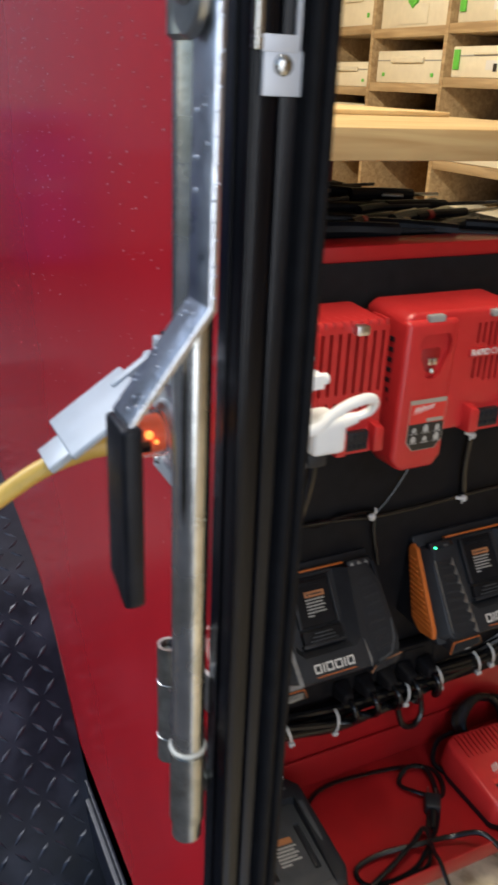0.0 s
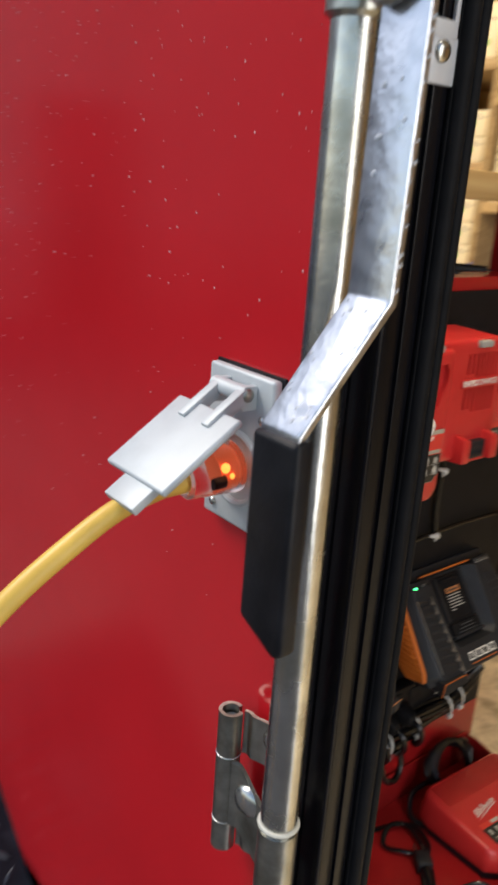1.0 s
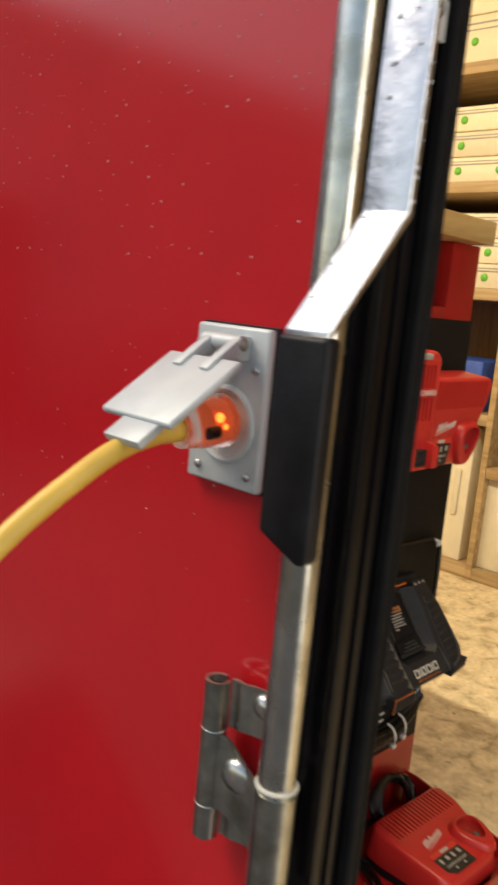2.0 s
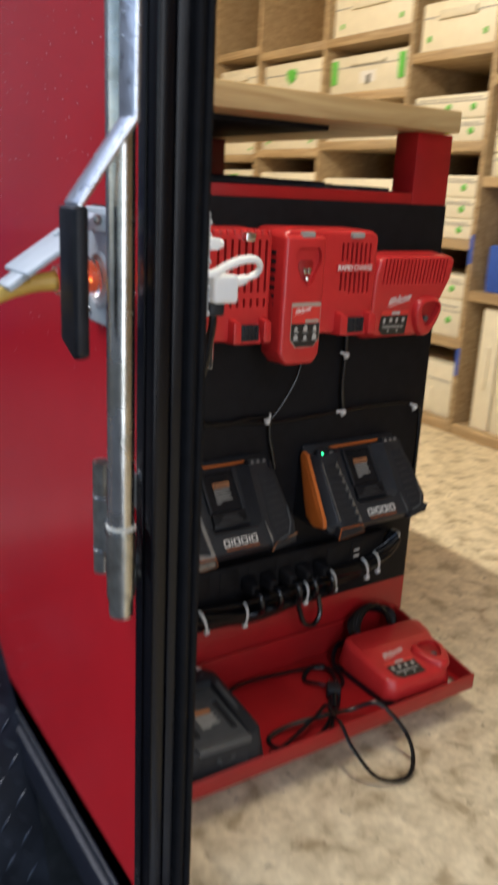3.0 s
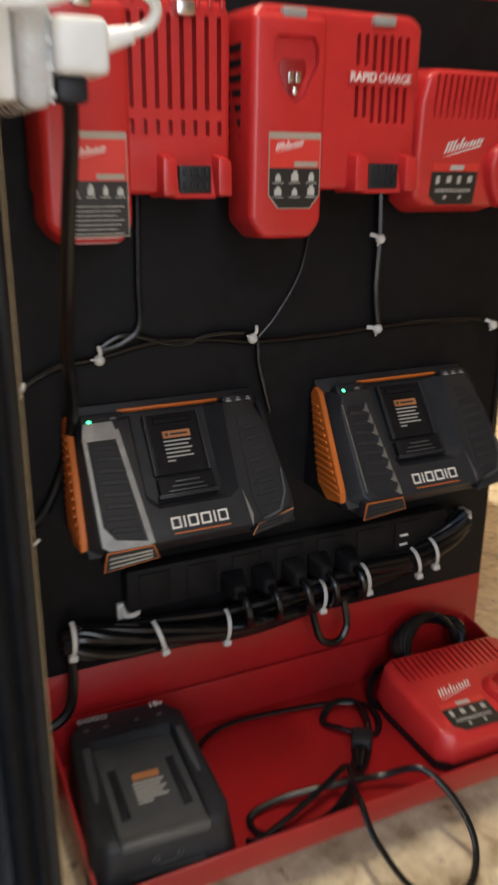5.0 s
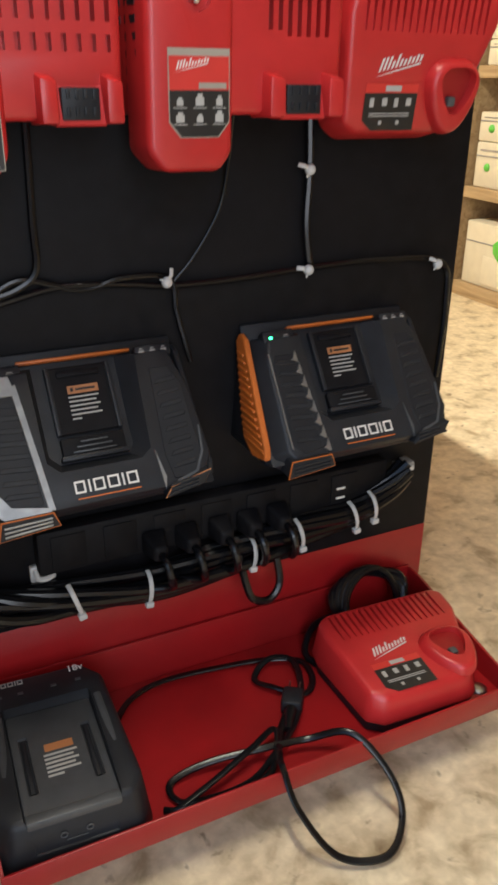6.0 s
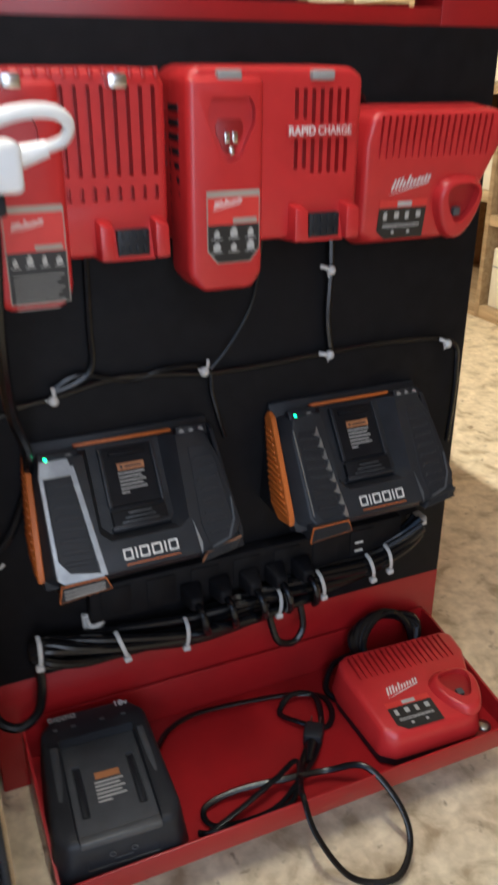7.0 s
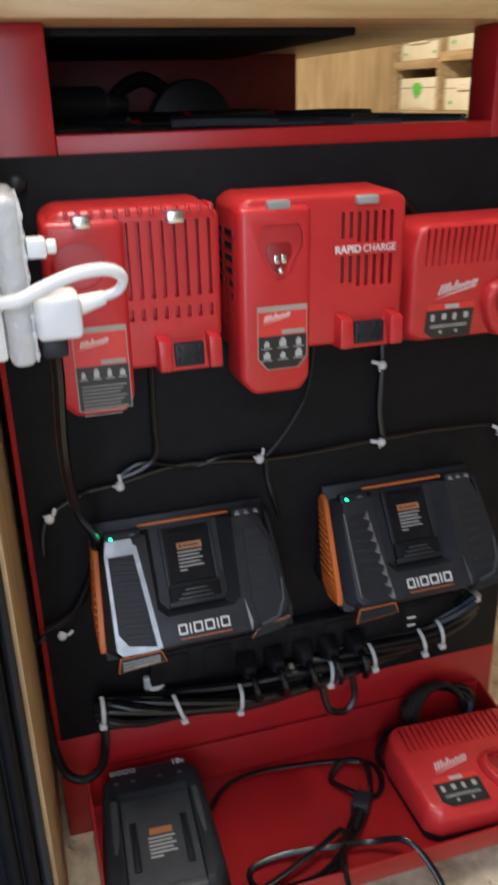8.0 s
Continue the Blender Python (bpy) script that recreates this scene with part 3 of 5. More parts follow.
    part("carriage_bolt", dome((-0.0205, -0.2410, 0.480), (-1, -0.25, 0), 0.0135, 0.0065), M_ZINC, t, "domed carriage bolt head")
    part("carriage_bolt", dome((-0.0065, -0.2490, 0.5345), (-1, -0.2, 0), 0.0098, 0.006), M_ZINC, t, "domed carriage bolt head")
    part("carriage_bolt", dome((-0.0065, -0.2560, 0.430), (-1, -0.2, 0), 0.0095, 0.006), M_ZINC, t, "domed carriage bolt head")
    return t


bar_lock()


def power_inlet():
    t = thing("power_inlet", "grey metal power inlet plate with raised flip lid", "power inlet")
    part("gasket", block(-0.0025, 0.0005, -0.2240, -0.1465, 0.6870, 0.8085, 0.0008), M_RUBBER, t, "thin black gasket")
    part("plate", block(-0.0105, -0.0022, -0.2225, -0.148, 0.6885, 0.807, 0.0028, 3), M_CAST, t, "cast grey cover plate")
    b = ring((-0.0115, -0.1875, 0.735), (1, 0, 0), 0.0265, 0.0028)
    part("rim", b, M_CAST, t)
    for y, z in ((-0.2125, 0.777), (-0.161, 0.7), (-0.2125, 0.7)):
        part("screw", dome((-0.0112, y, z), (-1, 0, 0), 0.0034, 0.0022), M_ZINC, t)
    # hinge lugs and pin
    b = rod((-0.020, -0.206, 0.795), (-0.020, -0.169, 0.795), 0.0062, 18)
    part("hinge_barrel", b, M_CAST, t)
    part("hinge_pin", dome((-0.020, -0.2065, 0.795), (0, -1, 0), 0.005, 0.003), M_GALV, t, "dark pin end")
    part("hinge_lug", block(-0.024, -0.010, -0.176, -0.1695, 0.783, 0.801, 0.002), M_CAST, t)
    part("hinge_lug", block(-0.024, -0.010, -0.2055, -0.199, 0.783, 0.801, 0.002), M_CAST, t)
    # lid, tilted out of the wall
    lid = bmesh.new()
    prism([(-0.036, 0.020), (0.036, 0.020), (0.036, 0.092), (-0.036, 0.092)], 0.0, 0.0055, 0.0022, 3, bm=lid)
    ang = radians(56)
    out = Vector((-math.sin(ang), 0, -math.cos(ang)))
    up = Vector((-math.cos(ang), 0, math.sin(ang)))
    m = Matrix(((0, up.x, out.x, -0.020), (1, up.y, out.y, -0.1895), (0, up.z, out.z, 0.7925), (0, 0, 0, 1)))
    lid_o = part("lid", moved(lid, m), M_CAST, t, "square spring lid with pull tab")
    part("raised_panel", moved(prism([(-0.026, 0.026), (0.026, 0.026), (0.026, 0.084), (-0.026, 0.084)], 0.0002, -0.0008, 0.0004, 1), m), M_CAST, lid_o)
    for x in (-0.018, 0.010):
        part("hinge_arm", moved(prism([(x, -0.002), (x + 0.008, -0.002), (x + 0.008, 0.036), (x, 0.036)], -0.0022, 0.008, 0.001), m), M_CAST, lid_o)
    part("pull_tab", moved(prism([(-0.024, 0.088), (0.012, 0.088), (0.012, 0.111), (-0.024, 0.111)], -0.0035, 0.003, 0.0012), m), M_CAST, lid_o)
    return t


power_inlet()

plug_o = thing("lit_cord_plug", "clear cord connector glowing orange in the inlet", "plug")
axis = Vector((-0.99, 0.0, -0.09)).normalized()
p0 = Vector((-0.008, -0.1875, 0.739))
part("shell", rod(p0 + axis * 0.006, p0 + axis * 0.052, 0.0205, 32, r2=0.0145, chamfer=0.003), M_CLEAR, plug_o, "clear orange-tinted shell")
part("core", rod(p0 + axis * 0.009, p0 + axis * 0.026, 0.0115, 20), M_GLOWCORE, plug_o, "orange-lit inner body")
part("contact", rod(p0 + axis * 0.023 + Vector((0, -0.012, -0.004)), p0 + axis * 0.033 + Vector((0, -0.012, -0.004)), 0.0042, 14), M_CHAR2, plug_o, "dark contact block")
part("lamp", dome(p0 + axis * 0.024 + Vector((0.0, -0.0140, 0.006)), (0, -1, 0), 0.0036, 0.0028), M_AMBER, plug_o, "glowing amber lamp")
part("lamp", dome(p0 + axis * 0.018 + Vector((0.0, -0.0135, -0.001)), (0, -1, 0), 0.002, 0.0014), M_AMBER, plug_o, "glowing amber lamp")
cord = thing("extension_cord", "thick yellow extension cord leading away from the inlet", "cord")
part("jacket", tube([p0 + axis * 0.052, (-0.105, -0.190, 0.7255), (-0.140, -0.190, 0.708), (-0.190, -0.188, 0.673), (-0.24, -0.183, 0.620), (-0.31, -0.17, 0.50), (-0.40, -0.14, 0.28), (-0.50, -0.1, 0.0), (-0.6, 0.0, -0.35), (-0.65, 0.15, -0.535), (-0.6, 0.6, -0.542)], 0.0075, 14, 8), M_YELLOW, cord)
part("strain_relief", rod(p0 + axis * 0.048, p0 + axis * 0.078, 0.0100, 20, r2=0.0082, chamfer=0.001), M_YELLOW, cord)


def fender():
    t = thing("fender", "black tread-plate trailer fender beside the red wall", "fender")
    prof = [(0.03, -0.42), (0.09, -0.22), (0.175, -0.075), (0.31, 0.045), (0.46, 0.150), (0.62, 0.190), (0.90, 0.212), (1.25, 0.215), (1.50, 0.20), (1.72, 0.165), (1.88, 0.0), (1.98, -0.2)]
    line = smooth_path([(0, y, z) for y, z in prof], 8)
    b = bmesh.new()
    X0, X1, TH = -0.34, -0.0015, 0.004
    rows = []
    for i, p in enumerate(line):
        tan = (line[min(i + 1, len(line) - 1)] - line[max(i - 1, 0)]).normalized()
        n = Vector((0, -tan.z, tan.y)) * TH
        rows.append([b.verts.new((X0, p.y, p.z)), b.verts.new((X1, p.y, p.z)), b.verts.new((X1, p.y - n.y, p.z - n.z)), b.verts.new((X0, p.y - n.y, p.z - n.z))])
    for u, w in zip(rows, rows[1:]):
        for k in range(4):
            b.faces.new((u[k], u[(k + 1) % 4], w[(k + 1) % 4], w[k]))
    b.faces.new(rows[0])
    b.faces.new(list(reversed(rows[-1])))
    bmesh.ops.recalc_face_normals(b, faces=b.faces)
    part("sheet", b, M_TREAD, t)
    # raised lozenges of the tread plate
    cum = [0.0]
    for u, w in zip(line, line[1:]):
        cum.append(cum[-1] + (w - u).length)
    verts, faces = [], []

    def at(s):
        for i in range(len(cum) - 1):
            if cum[i + 1] >= s:
                f = (s - cum[i]) / (cum[i + 1] - cum[i])
                tan = (line[i + 1] - line[i]).normalized()
                return line[i].lerp(line[i + 1], f), tan
        return line[-1], (line[-1] - line[-2]).normalized()

    pitch = 0.030
    for i in range(int(1.5 / pitch)):
        for j in range(int((X1 - X0) / pitch)):
            p, tan = at(0.02 + i * pitch)
            n = Vector((0, -tan.z, tan.y))
            x = X0 + 0.012 + j * pitch
            d = (Vector((1, 0, 0)) * (1 if (i + j) % 2 else -1) + tan).normalized()
            e = n.cross(d)
            c = Vector((x, p.y, p.z))
            k = len(verts)
            verts += [c - d * 0.015 + n * 0.0002, c + e * 0.0036 + n * 0.0002, c + d * 0.015 + n * 0.0002, c - e * 0.0036 + n * 0.0002, c - d * 0.007 + n * 0.0024, c + d * 0.007 + n * 0.0024]
            faces += [(k, k + 1, k + 5, k + 4), (k + 1, k + 2, k + 5), (k + 2, k + 3, k + 4, k + 5), (k + 3, k, k + 4)]
    me = bpy.data.meshes.new("tread_bars")
    me.from_pydata([tuple(v) for v in verts], [], faces)
    me.materials.append(M_LOZENGE)
    o = new("tread_bars", me)
    o.parent = t
    tagged(o, "raised diagonal lozenges", kind="stuff")
    part("inner_apron", block(-0.03, -0.004, 0.24, 1.86, -0.45, -0.06, 0.002), M_DARK, t, "dark wheel well lining")
    return t


fender()


# fine drops and specks on the upper red sheet
def wall_specks():
    rnd = random.Random(11)
    verts, faces = [], []
    for _ in range(800):
        y = rnd.uniform(-0.25, 0.75)
        z = 0.84 + 0.36 * rnd.random() ** 0.8 if rnd.random() < 0.85 else rnd.uniform(0.60, 0.86)
        r = rnd.choice((0.0003, 0.0004, 0.0005, 0.0006, 0.0009))
        k = len(verts)
        n = 6
        for i in range(n):
            a = 2 * math.pi * i / n
            verts.append((-0.0001, y + r * math.cos(a), z + r * (1.0 + 0.5 * rnd.random()) * math.sin(a)))
        verts.append((-0.0007, y, z))
        faces += [(k + i, k + (i + 1) % n, k + n) for i in range(n)]
    me = bpy.data.meshes.new("wall_specks")
    me.from_pydata(verts, [], faces)
    me.materials.append(M_DROP)
    ob = new("wall_specks", me)
    tagged(ob, "fine pale drops and specks on the red sheet", "specks", kind="stuff")


wall_specks()


# water drops on the wet strap of the bar lock
def water_drops():
    rnd = random.Random(5)
    b = None
    for k in range(26):
        z = 0.886 + 0.0105 * k + rnd.uniform(-0.003, 0.003)
        b = dome((-0.0432 + rnd.uniform(-0.001, 0.001), -0.3466 - 0.0207 * (z - 0.879), z), (0, -1, 0), rnd.uniform(0.0007, 0.0013), 0.0009, b, 8)
    for k in range(16):
        f = rnd.random()
        p = Vector((-0.0460 - 0.0445 * f, -0.3465 + 0.010 * f + rnd.uniform(0.003, 0.028), 0.8815 - 0.068 * f))
        b = dome(p, (-0.837, 0, 0.547), rnd.uniform(0.0006, 0.0014), 0.0006, b, 8)
    for k in range(10):
        z = rnd.uniform(0.89, 1.08)
        b = dome((-0.0461, -0.3465 - 0.0207 * (z - 0.879) + rnd.uniform(0.003, 0.028), z), (-1, 0, 0), rnd.uniform(0.0008, 0.0018), 0.0009, b, 8)
    tagged(part("water_drops", b, M_WATER), "water drops on the steel strap, painted pale for their glints", "water drops", kind="stuff")


water_drops()


# ---- workbench with charging panel ----
PX0, PX1 = 0.068, 0.667
bench = thing("workbench", "red steel workbench with beech top and black end panel", "workbench")
part("top", block(0.045, 0.650, -0.030, 1.55, 0.929, 0.9610, 0.002), M_BUTCHER, bench, "thick laminated beech top")
part("end_post", block(PX0, 0.146, 0.0, 0.05, 0.0, 0.9285, 0.002), M_BENCHRED, bench)
part("end_post", block(0.592, PX1, 0.0, 0.05, 0.0, 0.9285, 0.002), M_BENCHRED, bench)
part("end_rail", block(0.146, 0.592, 0.0, 0.05, 0.815, 0.838, 0.0015), M_BENCHRED, bench)
part("end_rail", block(0.146, 0.592, 0.0, 0.05, 0.03, 0.170, 0.0015), M_BENCHRED, bench)
part("end_panel", block(PX0 + 0.006, PX1 - 0.002, -0.004, -0.0003, 0.160, 0.8215, 0.0008), M_BOARD, bench, "matt black sheet panel")
part("lower_sheet", block(PX0 + 0.001, PX1 - 0.001, -0.0032, -0.0003, 0.032, 0.1595, 0.0006), M_BENCHRED, bench, "red sheet below the black panel")
part("far_post", block(PX0, 0.12, 1.45, 1.5, 0.0, 0.9285, 0.002), M_BENCHRED, bench)
part("far_post", block(0.61, PX1, 1.45, 1.5, 0.0, 0.9285, 0.002), M_BENCHRED, bench)
part("under_panel", block(PX0 + 0.08, 0.460, 0.055, 0.545, 0.9215, 0.9288, 0.001), M_BOARD, bench, "black board under the top")
part("divider", block(PX0, 0.575, 0.55, 0.565, 0.828, 0.9285, 0.001), M_MAROON, bench, "dark red divider under the top")
part("shelf", block(PX0, 0.655, 0.051, 1.449, 0.806, 0.828, 0.001), M_BOARD, bench, "black tool shelf")
part("side_panel", block(PX0, PX0 + 0.004, 0.051, 1.449, 0.03, 0.805), M_BENCHRED, bench)
part("side_panel", block(0.650, 0.654, 0.051, 1.449, 0.03, 0.805), M_BENCHRED, bench)
part("panel_screw", dome((0.106, -0.004, 0.797), (0, -1, 0), 0.010, 0.008), M_CHAR2, bench, "round black panel knob")

# thin sheet added to fill out the visible surface of the bench top
filler = thing("wooden_board", "added thin beech sheet filling out the workbench top", "board")
part("board", block(0.060, 0.62, 0.30, 1.50, 0.9613, 0.9680, 0.001), M_BUTCHER, filler)
stub = thing("black_tool_handle", "black rubber handle lying on the workbench top", "tool")
part("grip", rod((0.12, 0.235, 0.9724), (0.262, 0.215, 0.9724), 0.0112, 18, chamfer=0.004), M_RUBBER, stub)


def cordless_tool(x, y, turn, s=1.0):
    t = thing("power_tool", "black cordless power tool lying on the shelf", "power tool", (x, y, 0.829), "tools under the bench top", rot=(0, 0, turn))
    b = rod((-0.07 * s, 0, 0.033), (0.05 * s, 0, 0.033), 0.030 * s, 20, chamfer=0.006)
    part("motor_body", b, M_CHAR2, t)
    part("nose", rod((0.05 * s, 0, 0.033), (0.095 * s, 0, 0.033), 0.020 * s, 20, r2=0.012 * s), M_CHAR, t)
    part("handle", tube([(-0.045 * s, 0.01, 0.03), (-0.06 * s, 0.055, 0.032), (-0.075 * s, 0.10, 0.034)], 0.018 * s, 12), M_RUBBER, t)
    part("battery", block(-0.115 * s, -0.045 * s, 0.095, 0.125, 0.002, 0.060, 0.006), M_CHAR2, t)
    return t


for i, (x, y, a, s) in enumerate([(0.20, 0.30, 20, 0.7)]):
    cordless_tool(x, y, a, s)
rnd = random.Random(21)
for i in range(40):
    x, y = 0.13 + 0.0120 * i + rnd.uniform(-0.01, 0.01), 0.09 + 0.105 * (i % 6) + rnd.uniform(-0.02, 0.02)
    t = thing("hand_tool", "black-handled hand tool lying on the dark shelf", "hand tool", (x, y, 0.8285), "hand tools on the shelf", rot=(0, 0, rnd.uniform(-40, 40)))
    r = rnd.uniform(0.006, 0.0115)
    part("handle", tube([(-0.07, 0, r), (-0.03, 0.002, r * 1.05), (0.01, 0, r), (0.04, 0, r * 0.9)], r, 10, 4), M_RUBBER, t)
    part("shank", rod((0.04, 0, r), (0.09 + 0.03 * (i % 3), 0.004, r), 0.0030, 10), M_GALV if i % 2 else M_CHAR, t, "thin metal shank")
    if i % 4 == 1:
        part("band", rod((-0.045, 0.0008, r), (-0.035, 0.0012, r), r * 1.06, 14), M_BENCHRED, t, "dull red band")
saw = thing("circular_saw", "black circular saw with curved blade guard", "power tool", (0.385, 0.50, 0.829))
part("guard", prism([(0.062 * math.cos(a), max(0.062 * math.sin(a), 0.0) + 0.003) for a in [math.pi * k / 14 for k in range(15)]], -0.018, 0.018, 0.004), M_CHAR2, saw)
part("base_plate", block(-0.10, 0.10, -0.06, 0.05, 0.0, 0.003, 0.001), M_GALV, saw)
part("handle", tube([(-0.02, 0.02, 0.04), (-0.06, 0.03, 0.066), (-0.10, 0.03, 0.05), (-0.11, 0.03, 0.02)], 0.011, 10), M_RUBBER, saw)
for k in range(4):
    t = thing("socket", "small chrome socket on the black shelf", "socket", (0.17 + 0.018 * k, 0.075 + 0.012 * (k % 2), 0.829), "chrome sockets")
    part("body", rod((0, 0, 0), (0, 0, 0.014), 0.0045, 16, chamfer=0.001), M_ZINC, t)

# red folded tray below the panel
tray = thing("metal_tray", "red folded sheet-metal tray under the charging panel", "tray")
TX0, TX1, TY = 0.097, 0.645, -0.207
part("tray_floor", block(TX0, TX1, TY, -0.0015, 0.046, 0.049), M_BENCHRED, tray)
part("front_lip", block(TX0, TX1, TY - 0.003, TY - 0.0002, 0.046, 0.074, 0.001), M_BENCHRED, tray)
part("back_flange", block(TX0, TX1, -0.009, -0.0055, 0.0492, 0.106, 0.001), M_BENCHRED, tray)
for x in (TX0, TX1 - 0.003):
    part("side_lip", prism([(TY, 0.0492), (-0.0095, 0.0492), (-0.0095, 0.104), (-0.03, 0.104), (TY, 0.072)], x, x + 0.003, axis="x"), M_BENCHRED, tray)
part("bolt", dome((0.622, -0.178, 0.049), (0, 0, 1), 0.010, 0.005), M_GALV, tray, "dull round bolt head")
part("bolt_hole", rod((0.155, -0.0092, 0.088), (0.155, -0.0105, 0.088), 0.007, 16), M_CHAR2, tray, "black rubber plug in a hole")


# ---- chargers ----
def bars(rows, y, t=0.0004, bm=None):
    """Flat printed bars: x0, x1, z0, z1."""
    for x0, x1, z0, z1 in rows:
        bm = block(x0, x1, y - t, y, z0, z1, bm=bm)
    return bm


def slanted_mark(x, z, w, h, y, rise=0.22):
    """A plain script-like mark: a row of leaning strokes over one long underline."""
    bm = None
    n = 11
    for k in range(n):
        x0 = x + w * k / n
        zz = z + rise * (x0 - x)
        hh = h * (1.0 if k in (0, 1, 2, 4) else 0.5 + 0.1 * (k % 2))
        bm = prism([(x0, zz), (x0 + w / n * 0.52, zz + rise * w / n), (x0 + w / n * 0.52 + hh * 0.28, zz + hh), (x0 + hh * 0.28, zz + hh * 0.95)], y, y - 0.0004, bm=bm)
    bm = prism([(x - 0.002, z - h * 0.34), (x + w * 0.95, z + rise * w - h * 0.25), (x + w * 0.95, z + rise * w - h * 0.12), (x + w * 0.3, z + 0.3 * rise * w - h * 0.18)], y, y - 0.0004, bm=bm)
    return bm


def charger_label(t, x0, x1, z0, z1, y, tall=False):
    e, c = 0.0008, (0.0 if tall else 0.009)

    def sheet(d, top_z, yy):
        return prism([(x0 + d + c, z0 + d), (x1 - d - c, z0 + d), (x1 - d, z0 + d + c * 1.2), (x1 - d, top_z), (x0 + d, top_z), (x0 + d, z0 + d + c * 1.2)], yy, yy - 0.0004)

    part("label_sheet", sheet(0.0, z1, y), M_TAN, t, "tan-edged printed label")
    zs = z0 + (z1 - z0) * 0.54
    w = x1 - x0 - 2 * e
    part("label_black", sheet(e, zs, y - 0.0004), M_LABELK, t)
    part("label_red", bars([(x0 + e, x1 - e, zs, z1 - 0.0052)], y - 0.0004), M_LABELR, t)
    part("label_mark", slanted_mark(x0 + 0.006, zs + (z1 - zs) * 0.48, w * 0.56, 0.0062, y - 0.0008), M_LABELW, t)
    part("label_panel", bars([(x0 + w * 0.50, x1 - 0.003, zs + 0.0010, zs + 0.0052)], y - 0.0008), M_TAN, t)
    rows = []
    for r in range(1 if tall else 2):
        for k in range(4 if tall else 3):
            ww = w / (4 if tall else 3)
            xx, zz = x0 + e + ww * (k + 0.5), zs - 0.0105 - r * 0.0115
            hw, hh = ww * (0.16 + 0.05 * ((k + r) % 2)), 0.0058 + 0.0012 * ((2 * k + r) % 3)
            rows.append((xx - hw, xx + hw, zz, zz + hh * 0.72))
            rows.append((xx - hw * 0.5, xx + hw * 0.6, zz + hh * 0.72, zz + hh))
            rows.append((xx - ww * 0.34, xx + ww * 0.34, zz - 0.0018, zz - 0.0012))
    if tall:
        for r in range(9):
            zz = zs - 0.019 - r * 0.0034
            rows.append((x0 + 0.004, x1 - 0.004 - 0.003 * (r % 3), zz, zz + 0.0005))
    part("label_print", bars(rows, y - 0.0008), M_PRINT, t)


def dock(t, x0, x1, z0, z1, y):
    """Battery dock: two sloping prongs, a lower lip and a ribbed black contact block between them."""
    w, h = x1 - x0, z1 - z0
    for s in (0, 1):
        u0, u1 = (0.0, 0.25) if s == 0 else (0.75, 1.0)
        low = [(x0 + u0 * w, z0), (x0 + u1 * w, z0), (x0 + u1 * w, z1 - 0.004), (x0 + u0 * w, z1 - 0.002)]
        tip = [(x0 + (u0 + 0.03) * w, z0 + 0.002), (x0 + (u1 - 0.02) * w, z0 + 0.002), (x0 + (u1 - 0.03) * w, z1 - 0.012), (x0 + (u0 + 0.03) * w, z1 - 0.009)]
        part("prong", loft(low, tip, y + 0.02, y - 0.014, 0.0022, 2), M_RED, t)
    ramp_pts = [(y + 0.016, z0), (y - 0.006, z0), (y - 0.0065, z0 + 0.005), (y + 0.003, z0 + h * 0.9), (y + 0.016, z0 + h * 0.9)]
    part("dock_ramp", prism(ramp_pts, x0 + 0.2 * w, x0 + 0.8 * w, 0.001, 1, axis="x"), M_RED, t)
    part("contact_block", block(x0 + 0.28 * w, x1 - 0.28 * w, y - 0.0078, y + 0.004, z0 + 0.004, z0 + h * 0.62, 0.001), M_CHAR2, t, "black contact block")
    for k in range(4):
        x = x0 + w * (0.35 + 0.10 * k)
        for r in range(2):
            part("contact_tooth", block(x - 0.0011, x + 0.0014, y - 0.0094, y - 0.0070, z0 + 0.007 + r * h * 0.27, z0 + 0.004 + (r + 0.72) * h * 0.29, 0.0004), M_CHAR if r else M_CHAR2, t)


